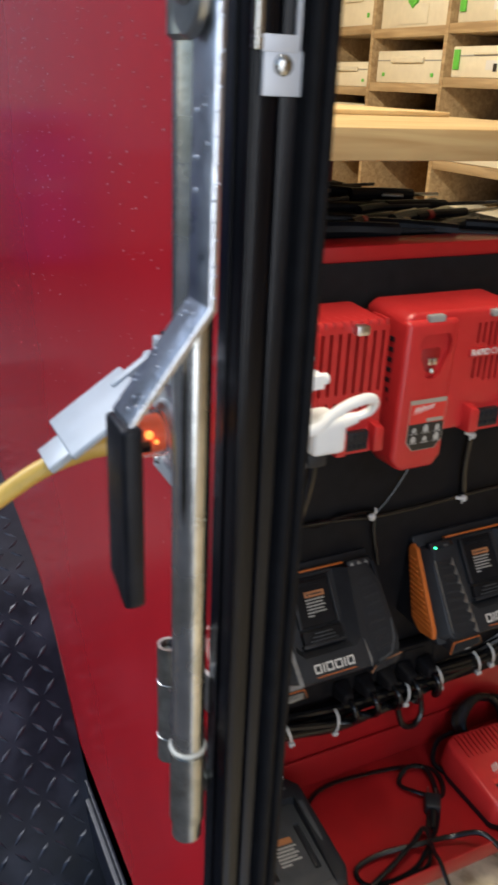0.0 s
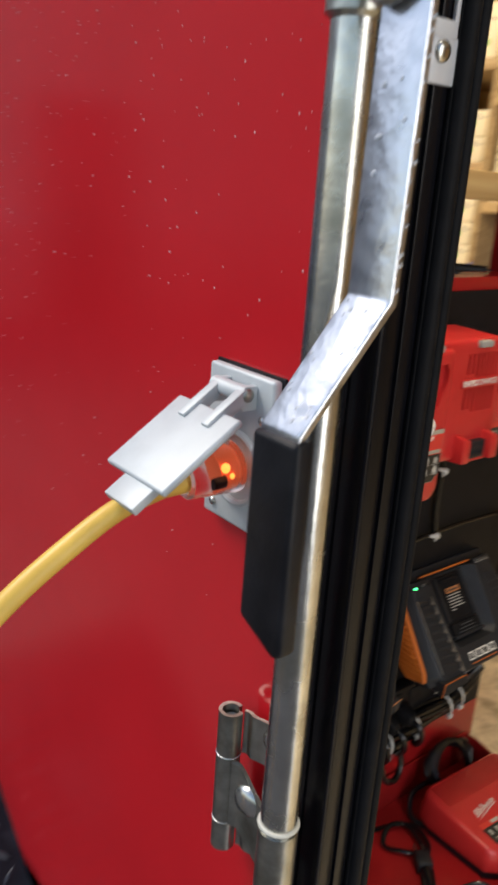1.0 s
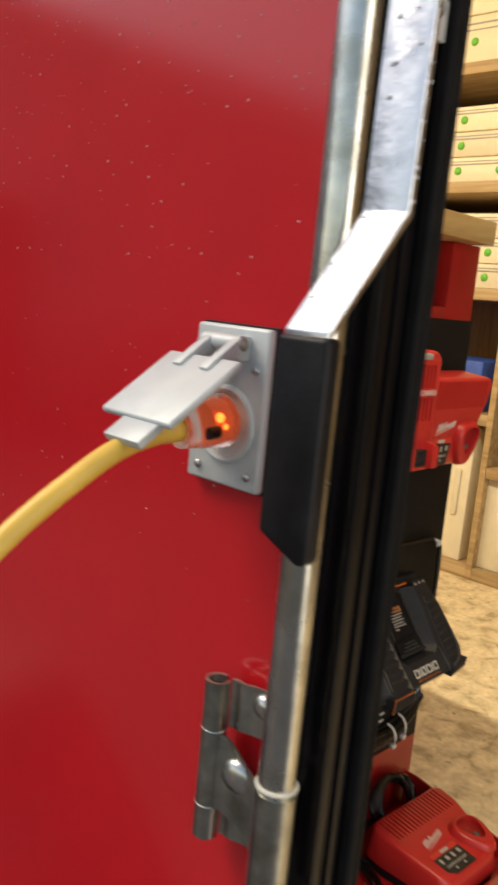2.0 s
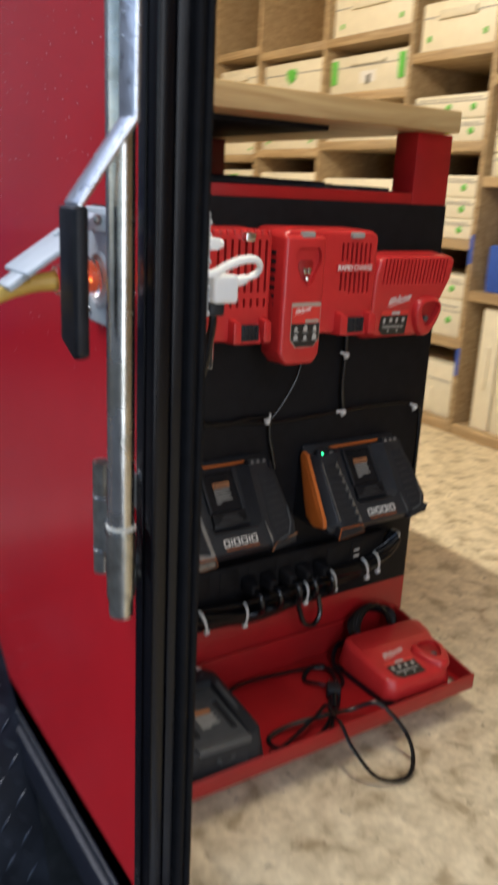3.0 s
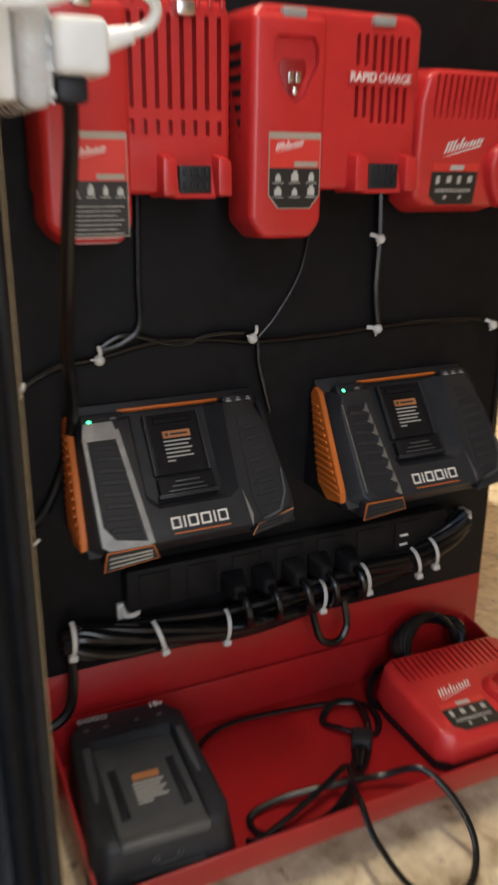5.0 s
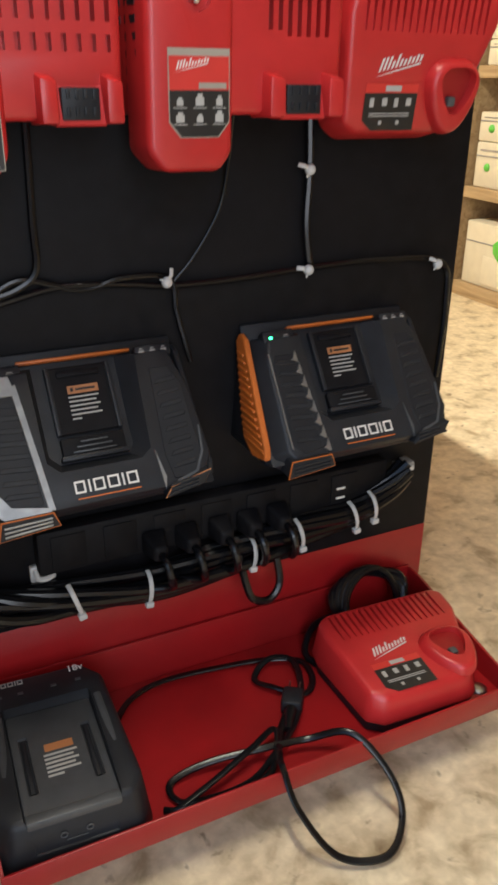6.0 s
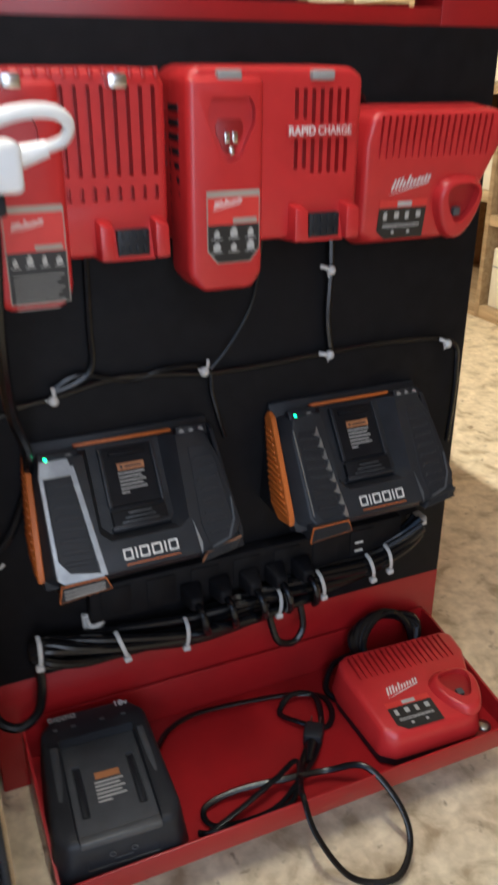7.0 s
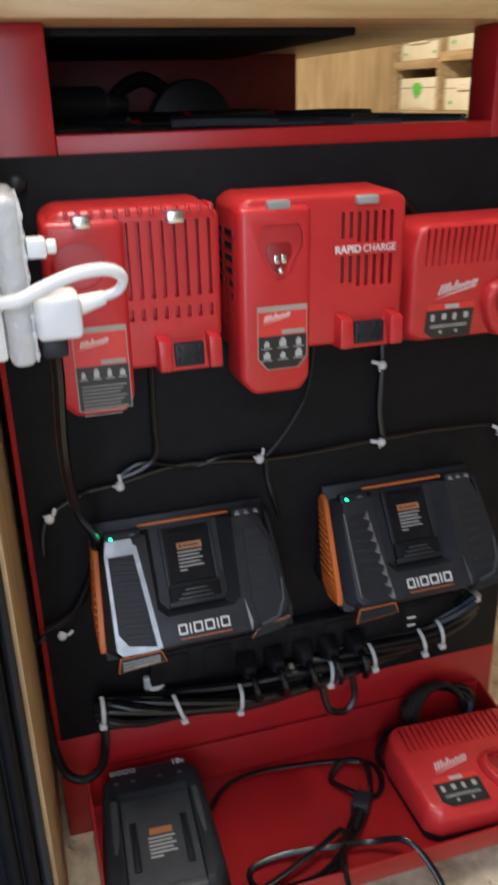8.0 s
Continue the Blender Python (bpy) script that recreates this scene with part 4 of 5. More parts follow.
def twin_charger(name, label, x0, x1, zt, zb, lobe, variant):
    """Red two-bay charger hung on the panel; the lobe is the longer bay on its left."""
    t = thing(name, label, "charger", (0, -0.004, 0), "chargers on the panel")
    D = -0.084
    body = prism([(x0, zb + 0.03), (x0, zt - 0.008), (x0 + 0.012, zt), (x1 - 0.012, zt), (x1, zt - 0.008), (x1 - 0.001, zb + 0.028), (x1 - 0.014, zb), (x0, zb)], -0.012, D, 0.0055, 3, scale_front=0.97)
    part("back_plate", block(x0 + 0.012, x1 - 0.012, -0.014, -0.001, zb + 0.012, zt - 0.012, 0.002), M_CHAR2, t, "black back plate")
    housing = part("housing", body, M_RED, t)
    lz = lobe[2]
    b = prism([(lobe[0], zt - 0.006), (lobe[0] - 0.002, lz + 0.016), (lobe[0] + 0.012, lz), (lobe[1] - 0.010, lz), (lobe[1], lz + 0.014), (lobe[1] + 0.001, zt - 0.006)], -0.044, D - 0.0065, 0.006, 3, scale_front=0.965)
    bay = part("bay_lobe", b, M_RED, t)
    dock(t, x0 + (x1 - x0) * 0.56, x1 - 0.006, zb - 0.001, zb + 0.040, D)
    fy = D - 0.0068
    charger_label(t, lobe[0] + 0.016, lobe[1] - 0.005, lz + (0.008 if variant == "grille" else 0.027), zb + 0.048, fy, variant == "grille")
    # side vents
    for k in range(9):
        z = zb + 0.018 + k * 0.0115
        part("vent", block(x0 + 0.0005, x0 + 0.0022, -0.070, -0.046, z, z + 0.0055), M_CHAR2, t, "dark vent slot")
        if k > 3:
            part("vent", block(x0 + 0.0002, x0 + 0.0018, -0.036, -0.016, z, z + 0.0055), M_CHAR2, t, "dark vent slot")
    if variant == "grille":
        gx0, gx1 = x0 + 0.012, x1 - 0.008
        cut = None
        for k in range(13):
            x = gx0 + (gx1 - gx0) * (k + 0.5) / 13
            if k > 4:
                cut = block(x - 0.0019, x + 0.0019, D - 0.004, D + 0.011, zb + 0.066, zt - 0.014, bm=cut)
                cut = block(x - 0.0019, x + 0.0019, D - 0.004, D + 0.008, zb + 0.047, zb + 0.058, bm=cut)
            part("grille_rib", block(x + 0.0012, x + 0.0052, D - 0.0014, D + 0.026, zt - 0.0085, zt - 0.0015, 0.001), M_RED, t)
        carve(housing, cut)
        carve(bay, prism([(x0 + 0.026 + 0.023 * math.cos(a), zt - 0.047 + 0.020 * math.sin(a)) for a in [2 * math.pi * k / 24 for k in range(24)]], fy - 0.004, fy + 0.016))
        for x in (x0 + 0.032, x0 + (x1 - x0) * 0.72):
            part("status_window", block(x - 0.008, x + 0.008, fy - 0.003, fy + 0.012, zt - 0.016, zt - 0.005, 0.003), M_ALU, t, "small chrome status window")
    else:
        cx, cz = lobe[0] + 0.040, zt - 0.049
        hollow = [(-0.017, 0.024), (0.017, 0.024), (0.021, 0.016), (0.021, 0.004), (0.013, -0.012), (0.009, -0.022), (0.002, -0.026), (-0.004, -0.026), (-0.010, -0.022), (-0.014, -0.012), (-0.021, 0.004), (-0.021, 0.016)]
        cut = prism([(cx + a, cz + c) for a, c in hollow], fy - 0.004, fy + 0.013)
        carve(bay, cut)
        part("contact_cup", prism([(cx + a * 0.6, cz + c * 0.55 - 0.006) for a, c in hollow], fy + 0.013, fy + 0.006, 0.001), M_RED_SHADE, t, "contact cup in shade-darkened red")
        part("contact", block(cx - 0.006, cx - 0.001, fy + 0.002, fy + 0.007, cz - 0.011, cz - 0.003, 0.0008), M_ALU, t, "bright contact")
        part("contact", block(cx + 0.001, cx + 0.006, fy + 0.002, fy + 0.007, cz - 0.011, cz - 0.003, 0.0008), M_ALU, t, "bright contact")
        part("contact", dome((cx, fy + 0.003, cz - 0.0175), (0, -1, 0), 0.0036, 0.003), M_ALU, t, "bright contact")
        cut = None
        for k in range(7):
            x = x0 + (x1 - x0) * (0.605 + 0.048 * k)
            for z0, z1 in ((zt - 0.047, zt - 0.019), (zt - 0.088, zt - 0.059)):
                cut = block(x - 0.0019, x + 0.0019, D - 0.004, D + 0.012, z0 if k > 1 else z0 + 0.004, z1, bm=cut)
        carve(housing, cut)
        part("inner_plate", block(x0 + (x1 - x0) * 0.60, x0 + (x1 - x0) * 0.80, D + 0.0085, D + 0.0115, zt - 0.086, zt - 0.020), M_LABELG, t, "grey board behind the grille")
        part("name_band", block(x0 + (x1 - x0) * 0.55, x1 - 0.009, D - 0.0022, D + 0.002, zt - 0.058, zt - 0.048, 0.001), M_RED, t)
        for x in (x0 + 0.040, x1 - 0.045):
            part("status_window", block(x - 0.011, x + 0.011, D - 0.0055, D + 0.01, zt - 0.0125, zt - 0.0045, 0.002), M_LABELG, t, "grey status window")
        bpy_text("RAPID", x0 + (x1 - x0) * 0.555, zt - 0.0557, 0.0073, D - 0.0026, t, 0.96, True)
        bpy_text("CHARGE", x0 + (x1 - x0) * 0.721, zt - 0.0557, 0.0073, D - 0.0026, t, 0.86, False)
    return t


def bpy_text(word, x, z, size, y, parent, wide=1.0, bold=False, m=None):
    cu = bpy.data.curves.new("lettering", "FONT")
    cu.body, cu.size, cu.extrude, cu.offset = word, size * 1.35, 0.0002, 0.00022 if bold else 0.0
    tmp = bpy.data.objects.new("lettering", cu)
    scene.collection.objects.link(tmp)
    me = bpy.data.meshes.new_from_object(tmp.evaluated_get(bpy.context.evaluated_depsgraph_get()))
    bpy.data.objects.remove(tmp)
    me.materials.clear()
    me.materials.append(M_LABELW)
    me.transform((m or Matrix.Translation((x, y, z)) @ Euler((radians(90), 0, 0)).to_matrix().to_4x4()) @ Matrix.Diagonal((wide, 1, 1, 1)))
    ob = new("lettering", me)
    ob.parent = parent
    ob["label"] = "white printed lettering"
    return ob


twin_charger("twin_charger", "red two-bay battery charger with ribbed grille and label", 0.120, 0.275, 0.784, 0.637, (0.118, 0.187, 0.600), "grille")
twin_charger("twin_charger", "red two-bay rapid battery charger with grey-edged label", 0.286, 0.457, 0.786, 0.640, (0.287, 0.357, 0.600), "rapid")


def small_charger(label, m, group):
    """Red single-bay charger, drawn upright with its back at y = 0 and its foot at z = 0."""
    t = thing("small_charger", label, "charger", group=group)
    out = [(-0.074, 0.012), (-0.080, 0.10), (-0.076, 0.124), (-0.062, 0.131), (0.078, 0.131), (0.090, 0.124), (0.088, 0.094), (0.052, 0.006), (0.040, 0.0), (-0.058, 0.0)]
    part("base", prism([(x * 0.95, 0.004 + z * 0.95) for x, z in out], 0.0, -0.0125, 0.001, 1), M_CHAR2, t, "black base plate")
    b = prism(out, -0.012, -0.066, 0.007, 3, scale_front=0.92)
    for v in b.verts:
        if v.co.y < -0.03:
            v.co.y += (0.131 - v.co.z) * 0.14 + max(0.0, 0.012 - v.co.z) * 0.7
    case = part("housing", b, M_RED, t)

    def fy(z):
        return -0.066 + (0.131 - z) * 0.14

    cut = None
    for k in range(18):
        x = -0.058 + k * 0.0072
        cut = block(x - 0.0014, x + 0.0014, fy(0.105) - 0.006, fy(0.105) + 0.0045, 0.086, 0.122, bm=cut)
    carve(case, cut)
    tilt = math.atan(0.14)
    mat = Matrix.Translation((0, fy(0.0) - 0.0003, 0)) @ Euler((tilt, 0, 0)).to_matrix().to_4x4()
    part("brand_mark", moved(slanted_mark(-0.040, 0.056, 0.044, 0.011, -0.0004), mat), M_LABELW, t, "white script-like mark")
    part("label_sheet", moved(prism([(-0.050, 0.040), (-0.050, 0.018), (-0.040, 0.010), (0.004, 0.010), (0.004, 0.040)], 0, -0.0006), mat), M_LABELK, t, "black printed label")
    part("label_red", moved(bars([(-0.050, 0.004, 0.0402, 0.0475)], -0.0), mat), M_LABELR, t)
    rows = [(-0.030, -0.014, 0.0415, 0.046)] + [(-0.0445 + 0.0125 * k, -0.0405 + 0.0125 * k + 0.001 * (k % 2), 0.0290 + 0.001 * (k % 2), 0.0362) for k in range(4)] + [(-0.044, -0.002, 0.0235, 0.0243), (-0.044, -0.002, 0.0215, 0.0223)] + [(-0.033, -0.030, 0.0150, 0.0182), (-0.015, -0.012, 0.0150, 0.0182)]
    part("label_print", moved(bars(rows, -0.0007), mat), M_PRINT, t)
    cx, cz = 0.039, 0.040
    sh = [(cx + (0.0285 + 0.0085 * math.sin(a)) * math.copysign(abs(math.cos(a)) ** 0.8, math.cos(a)), cz + (0.036 if math.sin(a) < 0 else 0.030) * math.sin(a)) for a in [2 * math.pi * k / 26 for k in range(26)]]
    collar = part("bay_collar", moved(prism(sh, 0.004, -0.010, 0.004, 3, scale_front=0.84), mat), M_RED, t, "raised round battery bay")
    sh2 = [(cx + 0.001 + (0.0165 + 0.0075 * math.sin(a)) * math.copysign(abs(math.cos(a)) ** 0.7, math.cos(a)), cz + 0.003 + 0.019 * math.sin(a)) for a in [2 * math.pi * k / 26 for k in range(26)]]
    carve(collar, moved(prism(sh2, -0.001, -0.018), mat))
    part("bay_pocket", moved(prism(sh2, -0.0005, -0.0012), mat), M_RED_SHADE, t, "battery pocket in shade-darkened red")
    part("contact", moved(block(cx - 0.005, cx + 0.003, -0.0070, -0.001, cz - 0.010, cz - 0.002, 0.001), mat), M_GREY, t, "grey contact")
    t.matrix_basis = m
    return t


small_charger("red single-bay battery charger hung on the black panel", pose(0.549, -0.004, 0.6165) @ Matrix.Diagonal((1.02, 1, 1.035, 1)), "chargers on the panel")
small_charger("red single-bay battery charger lying flat in the tray", pose(0.548, -0.197, 0.0495, -90, 0, -3) @ Matrix.Diagonal((1.08, 0.92, 1.09, 1)), "chargers in the tray")


def hollow_mark(t, x0, z0, h, y, widths, gap, stroke, mat, m):
    """A plain mark of thin upright bars and hollow boxes, each a part of its own."""
    for w in widths:
        if w < 2 * stroke:
            bm = prism([(x0, z0), (x0 + stroke, z0), (x0 + stroke, z0 + h), (x0, z0 + h)], y, y - 0.0005)
            part("mark_bar", moved(bm, m), mat, t, "plain white bar of a mark")
            x0 += stroke + gap
            continue
        b = bmesh.new()
        rings = []
        for yy in (y, y - 0.0005):
            for d in (0.0, stroke):
                rings.append([b.verts.new((u, yy, v)) for u, v in ((x0 + d, z0 + d), (x0 + w - d, z0 + d), (x0 + w - d, z0 + h - d), (x0 + d, z0 + h - d))])
        for p, q in ((0, 1), (2, 3), (0, 2), (1, 3)):
            for i in range(4):
                b.faces.new((rings[p][i], rings[p][(i + 1) % 4], rings[q][(i + 1) % 4], rings[q][i]))
        bmesh.ops.recalc_face_normals(b, faces=b.faces)
        part("mark_box", moved(b, m), mat, t, "plain white hollow box of a mark")
        x0 += w + gap


def wedge_charger(label, x, z, silver):
    """Charcoal wedge-shaped charger; its front face leans outwards towards the foot."""
    t = thing("wedge_charger", label, "charger", (x, -0.004, z), "chargers on the panel")
    W = 0.109
    prof = [(0.0, -0.006), (-0.080, -0.006), (-0.096, 0.000), (-0.0880, 0.006), (-0.0060, 0.107), (-0.004, 0.112), (0.0, 0.112)]
    b = prism(prof, -W + 0.004, 0.100, 0.003, 2, axis="x")
    for v in b.verts:
        f = max(0.0, (v.co.z - 0.03) / 0.085)
        v.co.x *= 1 - 0.08 * f
    part("housing", b, M_CHAR2, t)
    # frame of the leaning face: u to the right, v up the face, n outwards
    foot, v_ax = Vector((0, -0.0944, -0.004)), Vector((0, 0.6, 0.8))
    n_ax, k_v = Vector((1, 0, 0)).cross(v_ax), 1.09
    m = Matrix(((1, -n_ax.x, v_ax.x * k_v, foot.x), (0, -n_ax.y, v_ax.y * k_v, foot.y), (0, -n_ax.z, v_ax.z * k_v, foot.z), (0, 0, 0, 1)))

    def on_face(bm):
        return moved(bm, m)

    def sx(u):
        """Narrows the left shoulder, whose outer edge is a broad chamfer."""
        return -0.094 + (u + 0.0985) * 0.93 if silver else -0.088 + (u + 0.0985) * 0.82

    # one moulded face with a broad chamfer on its left and a deep sunk bay between two shoulders
    back = [(-0.109, 0.010), (-0.104, 0.088), (-0.094, 0.122), (0.086, 0.124), (0.099, 0.088), (0.103, 0.024), (0.090, 0.002), (-0.094, 0.000)]
    fl = -0.006 if silver else 0.0
    front = [(-0.0895 + fl, 0.012), (-0.0865 + fl, 0.092), (-0.080 + fl, 0.114), (0.080, 0.119), (0.092, 0.086), (0.098, 0.026), (0.086, 0.005), (-0.083, 0.003)]
    face = part("face_shell", on_face(loft(back, front, 0.008, -0.014, 0.0022, 2)), M_CHAR, t)
    low = [(-0.040, 0.150), (0.036, 0.150), (0.034, 0.048), (0.028, 0.040), (-0.032, 0.040), (-0.040, 0.048)]
    high = [(-0.047, 0.150), (0.053, 0.150), (0.046, 0.038), (0.036, 0.031), (-0.036, 0.031), (-0.046, 0.040)]
    carve(face, on_face(loft(low, high, 0.0015, -0.0150)))
    carve(face, on_face(loft(high, high, -0.0149, -0.022)))
    # ribbed shoulders
    left = [(sx(u), v) for u, v in ((-0.093, 0.016), (-0.091, 0.092), (-0.086, 0.098), (-0.064, 0.098), (-0.056, 0.010), (-0.082, 0.007))]
    right = [(0.090, 0.026), (0.086, 0.088), (0.078, 0.104), (0.060, 0.104), (0.056, 0.030), (0.060, 0.010), (0.080, 0.010)][::-1]
    for pts in (left, right):
        part("grille_plate", on_face(prism(pts, -0.0125, -0.0146, 0.0005, 1)), M_CHAR2, t, "ribbed dark grille")
    for k in range(8):
        zz = 0.018 + k * 0.0102
        for x0, x1, sl in ((sx(-0.089), sx(-0.061 + (7 - k) * 0.0005), -0.002), (0.061, 0.083, 0.002)):
            b = prism([(x0, zz), (x1, zz + sl), (x1, zz + sl + 0.0040), (x0 + 0.003, zz + 0.0040)], -0.0140, -0.0156, 0.0005, 1)
            part("grille_rib", on_face(b), M_CHAR, t)
    # trim round the left grille; its reflections are put into the colour as silver
    if silver:
        b = prism([(sx(u), v) for u, v in ((-0.0985, 0.008), (-0.0968, 0.100), (-0.0925, 0.100), (-0.0935, 0.022))], -0.0138, -0.0158, 0.0004, 1)
        prism([(sx(u), v) for u, v in ((-0.0975, 0.097), (-0.0935, 0.113), (-0.064, 0.113), (-0.0600, 0.097))], -0.0138, -0.0158, 0.0004, 1, bm=b)
        prism([(sx(u), v) for u, v in ((-0.0985, 0.008), (-0.0935, 0.024), (-0.084, 0.012), (-0.054, 0.007), (-0.050, 0.003), (-0.092, 0.003))], -0.0138, -0.0158, 0.0004, 1, bm=b)
        part("trim", on_face(b), M_GLINT, t, "glossy trim with its reflection painted silver")
        part("trim", on_face(prism([(sx(-0.0650), 0.104), (sx(-0.0590), 0.106), (sx(-0.0470), 0.004), (sx(-0.0535), 0.004)], -0.0138, -0.0157, 0.0004, 1)), M_GLINT, t, "glossy trim with its reflection painted silver")
    else:
        part("trim", on_face(prism([(sx(-0.0965), 0.014), (sx(-0.0950), 0.100), (sx(-0.0935), 0.100), (sx(-0.0950), 0.012)], -0.0138, -0.0155)), M_GLINT, t, "thin bright edge line")
        # saw-tooth glint beside the bay, put in as bright teeth
        for k in range(8):
            zz, s0 = 0.006 + k * 0.0118, 0.0016 * (7 - k)
            part("trim_tooth", on_face(prism([(-0.0510 - 0.0003 * k + s0 * 0.2 - 0.002 * k / 7, zz), (-0.0460 - 0.0014 * k, zz), (-0.0466 - 0.0014 * k, zz + 0.0116), (-0.0500 - 0.0014 * k, zz + 0.0050), (-0.0530 - 0.0014 * k, zz + 0.0036)], -0.0140, -0.0160)), M_GLINT, t, "painted saw-tooth glint")
    # pointed glint on the right shoulder, drawn as a pale sliver
    part("trim", on_face(prism([(0.0478, 0.036), (0.0500, 0.003), (0.0528, 0.013)], -0.0132, -0.0150)), M_GLINT if silver else M_SATIN, t, "painted pointed glint")
    part("trim", on_face(prism([(0.062, 0.006), (0.082, 0.011), (0.0915, 0.028), (0.0935, 0.05), (0.0920, 0.05), (0.0895, 0.029), (0.081, 0.0135), (0.062, 0.0085)], -0.0128, -0.0152)), M_SATIN, t, "satin edge line")
    # bottom of the sunk bay: label plate in a slot, contact block
    part("channel_frame", on_face(prism([(-0.029, 0.062), (-0.029, 0.118), (0.027, 0.118), (0.027, 0.062)], 0.002, -0.0022, 0.001, 1)), M_BOARD, t)
    part("channel_rail", on_face(block(-0.030, -0.026, -0.0050, 0.001, 0.062, 0.118, 0.0008)), M_CHAR, t)
    part("channel_rail", on_face(block(0.024, 0.028, -0.0050, 0.001, 0.062, 0.118, 0.0008)), M_CHAR, t)
    part("channel_head", on_face(block(-0.020, 0.018, -0.0046, 0.001, 0.109, 0.114, 0.001)), M_BOARD, t)
    part("contact_block", on_face(block(-0.029, 0.027, -0.0060, 0.001, 0.0440, 0.0590, 0.0015)), M_BOARD, t, "black contact block")
    part("contact_ledge", on_face(block(-0.031, 0.029, -0.0080, 0.001, 0.0405, 0.0445, 0.001)), M_CHAR, t)
    for k in range(3):
        part("contact_rib", on_face(block(-0.020 + 0.004 * k, 0.018 - 0.003 * k, -0.0070, -0.0055, 0.0462 + k * 0.0040, 0.0472 + k * 0.0040, 0.0003)), M_SATIN, t)
    part("warning_label", on_face(bars([(-0.013, 0.0145, 0.0950, 0.1015)], -0.0023)), M_WARN, t, "small orange warning strip")
    part("warning_print", on_face(bars([(-0.006, 0.0115, 0.0972, 0.0990), (-0.0105, -0.008, 0.0966, 0.0998)], -0.0028)), M_LABELK, t)
    part("label_print", on_face(bars([(-0.0135, 0.0135 - 0.003 * (k % 2) - 0.016 * (k == 5), 0.0915 - k * 0.0036, 0.0927 - k * 0.0036) for k in range(6)], -0.0023)), M_PRINT, t, "rows of tiny white print")
    # plain white mark over a thin orange line
    hollow_mark(t, -0.0275, 0.0128, 0.0098, -0.0138, (0.0092, 0.0016, 0.0096, 0.0100, 0.0016, 0.0096), 0.0028, 0.0015, M_LABELW, m)
    part("brand_line", on_face(bars([(-0.0265, 0.0285, 0.0082, 0.0091)], -0.0141)), M_ORANGE, t, "thin orange underline")
    # top buttons, lamp, orange edge
    part("button_bar", on_face(block(-0.084 + fl, -0.050, -0.0125, 0.0, 0.1105, 0.1225, 0.0025)), M_CHAR2, t)
    part("button_bar", on_face(block(0.052, 0.086, -0.012, 0.0, 0.1145, 0.1255, 0.0025)), M_CHAR2, t)
    for k in range(3):
        part("icon", on_face(bars([(0.0555 + k * 0.0105, 0.0605 + k * 0.0105, 0.1185, 0.1205), (0.0565 + k * 0.0105, 0.0595 + k * 0.0105, 0.1215, 0.1223)], -0.0121)), M_LABELG, t)
    part("icon", on_face(bars([(-0.063, -0.056, 0.1130, 0.1150), (-0.062, -0.057, 0.1160, 0.1168)], -0.0126)), M_LABELG, t)
    part("status_lamp", on_face(dome((-0.0765 + fl, -0.0127, 0.1145), (0, -1, 0), 0.0018, 0.0011)), M_LED, t, "glowing green lamp")
    part("top_edge", on_face(block(-0.052, 0.050, -0.0050, 0.001, 0.1240, 0.1265, 0.0008)), M_ORANGE, t, "orange edge strip")
    # orange cheek with fine ribs, and a dark one opposite
    side = [(-0.088, 0.004), (-0.086, 0.016), (-0.022, 0.103), (-0.010, 0.106), (-0.006, 0.098), (-0.040, 0.010), (-0.060, -0.002)]
    for s in (-1, 1):
        b = prism(side, s * (W - 0.006) if s < 0 else 0.096, s * (W + 0.0006) if s < 0 else 0.1015, 0.001, 1, axis="x")
        for v in b.verts:
            v.co.x *= 1 - 0.08 * max(0.0, (v.co.z - 0.03) / 0.085)
        part("cheek", b, M_ORANGE if s < 0 else M_CHAR2, t, "orange side grille" if s < 0 else "")
    for k in range(13):
        zz = 0.010 + k * 0.0064
        xo = (W + 0.0013) * (1 - 0.08 * max(0.0, (zz - 0.03) / 0.085))
        part("cheek_rib", block(-xo, -xo + 0.004, -0.084 + k * 0.0049, -0.042 + k * 0.0026, zz, zz + 0.0030, 0.0006), M_ORANGE, t)
    # slanted foot grilles under the shoulders, outlined in orange
    for s, grille in ((-1, [(-0.094, -0.008), (-0.091, 0.008), (-0.050, 0.0085), (-0.045, -0.003)]), (1, [(0.050, -0.001), (0.056, 0.008), (0.091, 0.018), (0.086, 0.006)])):
        out = [(u + (-0.0010 if u < (grille[0][0] + grille[2][0]) / 2 else 0.0010), v + (0.0010 if v > (grille[0][1] + grille[1][1]) / 2 else -0.0010)) for u, v in grille]
        yf = -0.1085 if s < 0 else -0.1045
        part("foot_body", prism(grille, -0.086, yf + 0.0004, 0.0008, 1), M_CHAR2, t)
        if s < 0 or silver:
            part("foot_edge", prism(out, yf + 0.0008, yf - 0.0002, 0.0002, 1), M_WARN if s > 0 else M_ORANGE, t, "thin orange outline")
        part("foot_grille", prism(grille, yf + 0.001, yf - 0.0012, 0.0004, 1), M_CHAR2, t)
        for k in range(3):
            za, zb = grille[0][1] + 0.0030 + k * 0.0040, grille[3][1] + 0.0012 + k * 0.0032
            b = prism([(grille[0][0] + 0.004, za), (grille[3][0] - 0.006, zb), (grille[3][0] - 0.006, zb + 0.0016), (grille[0][0] + 0.004, za + 0.0018)], yf, yf - 0.0024, 0.0004, 1)
            # left ribs of the silver version carry a painted highlight
            part("foot_rib", b, M_GLINT if silver and s < 0 else M_CHAR, t)
    return t


wedge_charger("charcoal battery charger with silver-painted trim glints and green lamp on panel", 0.237, 0.335, True)
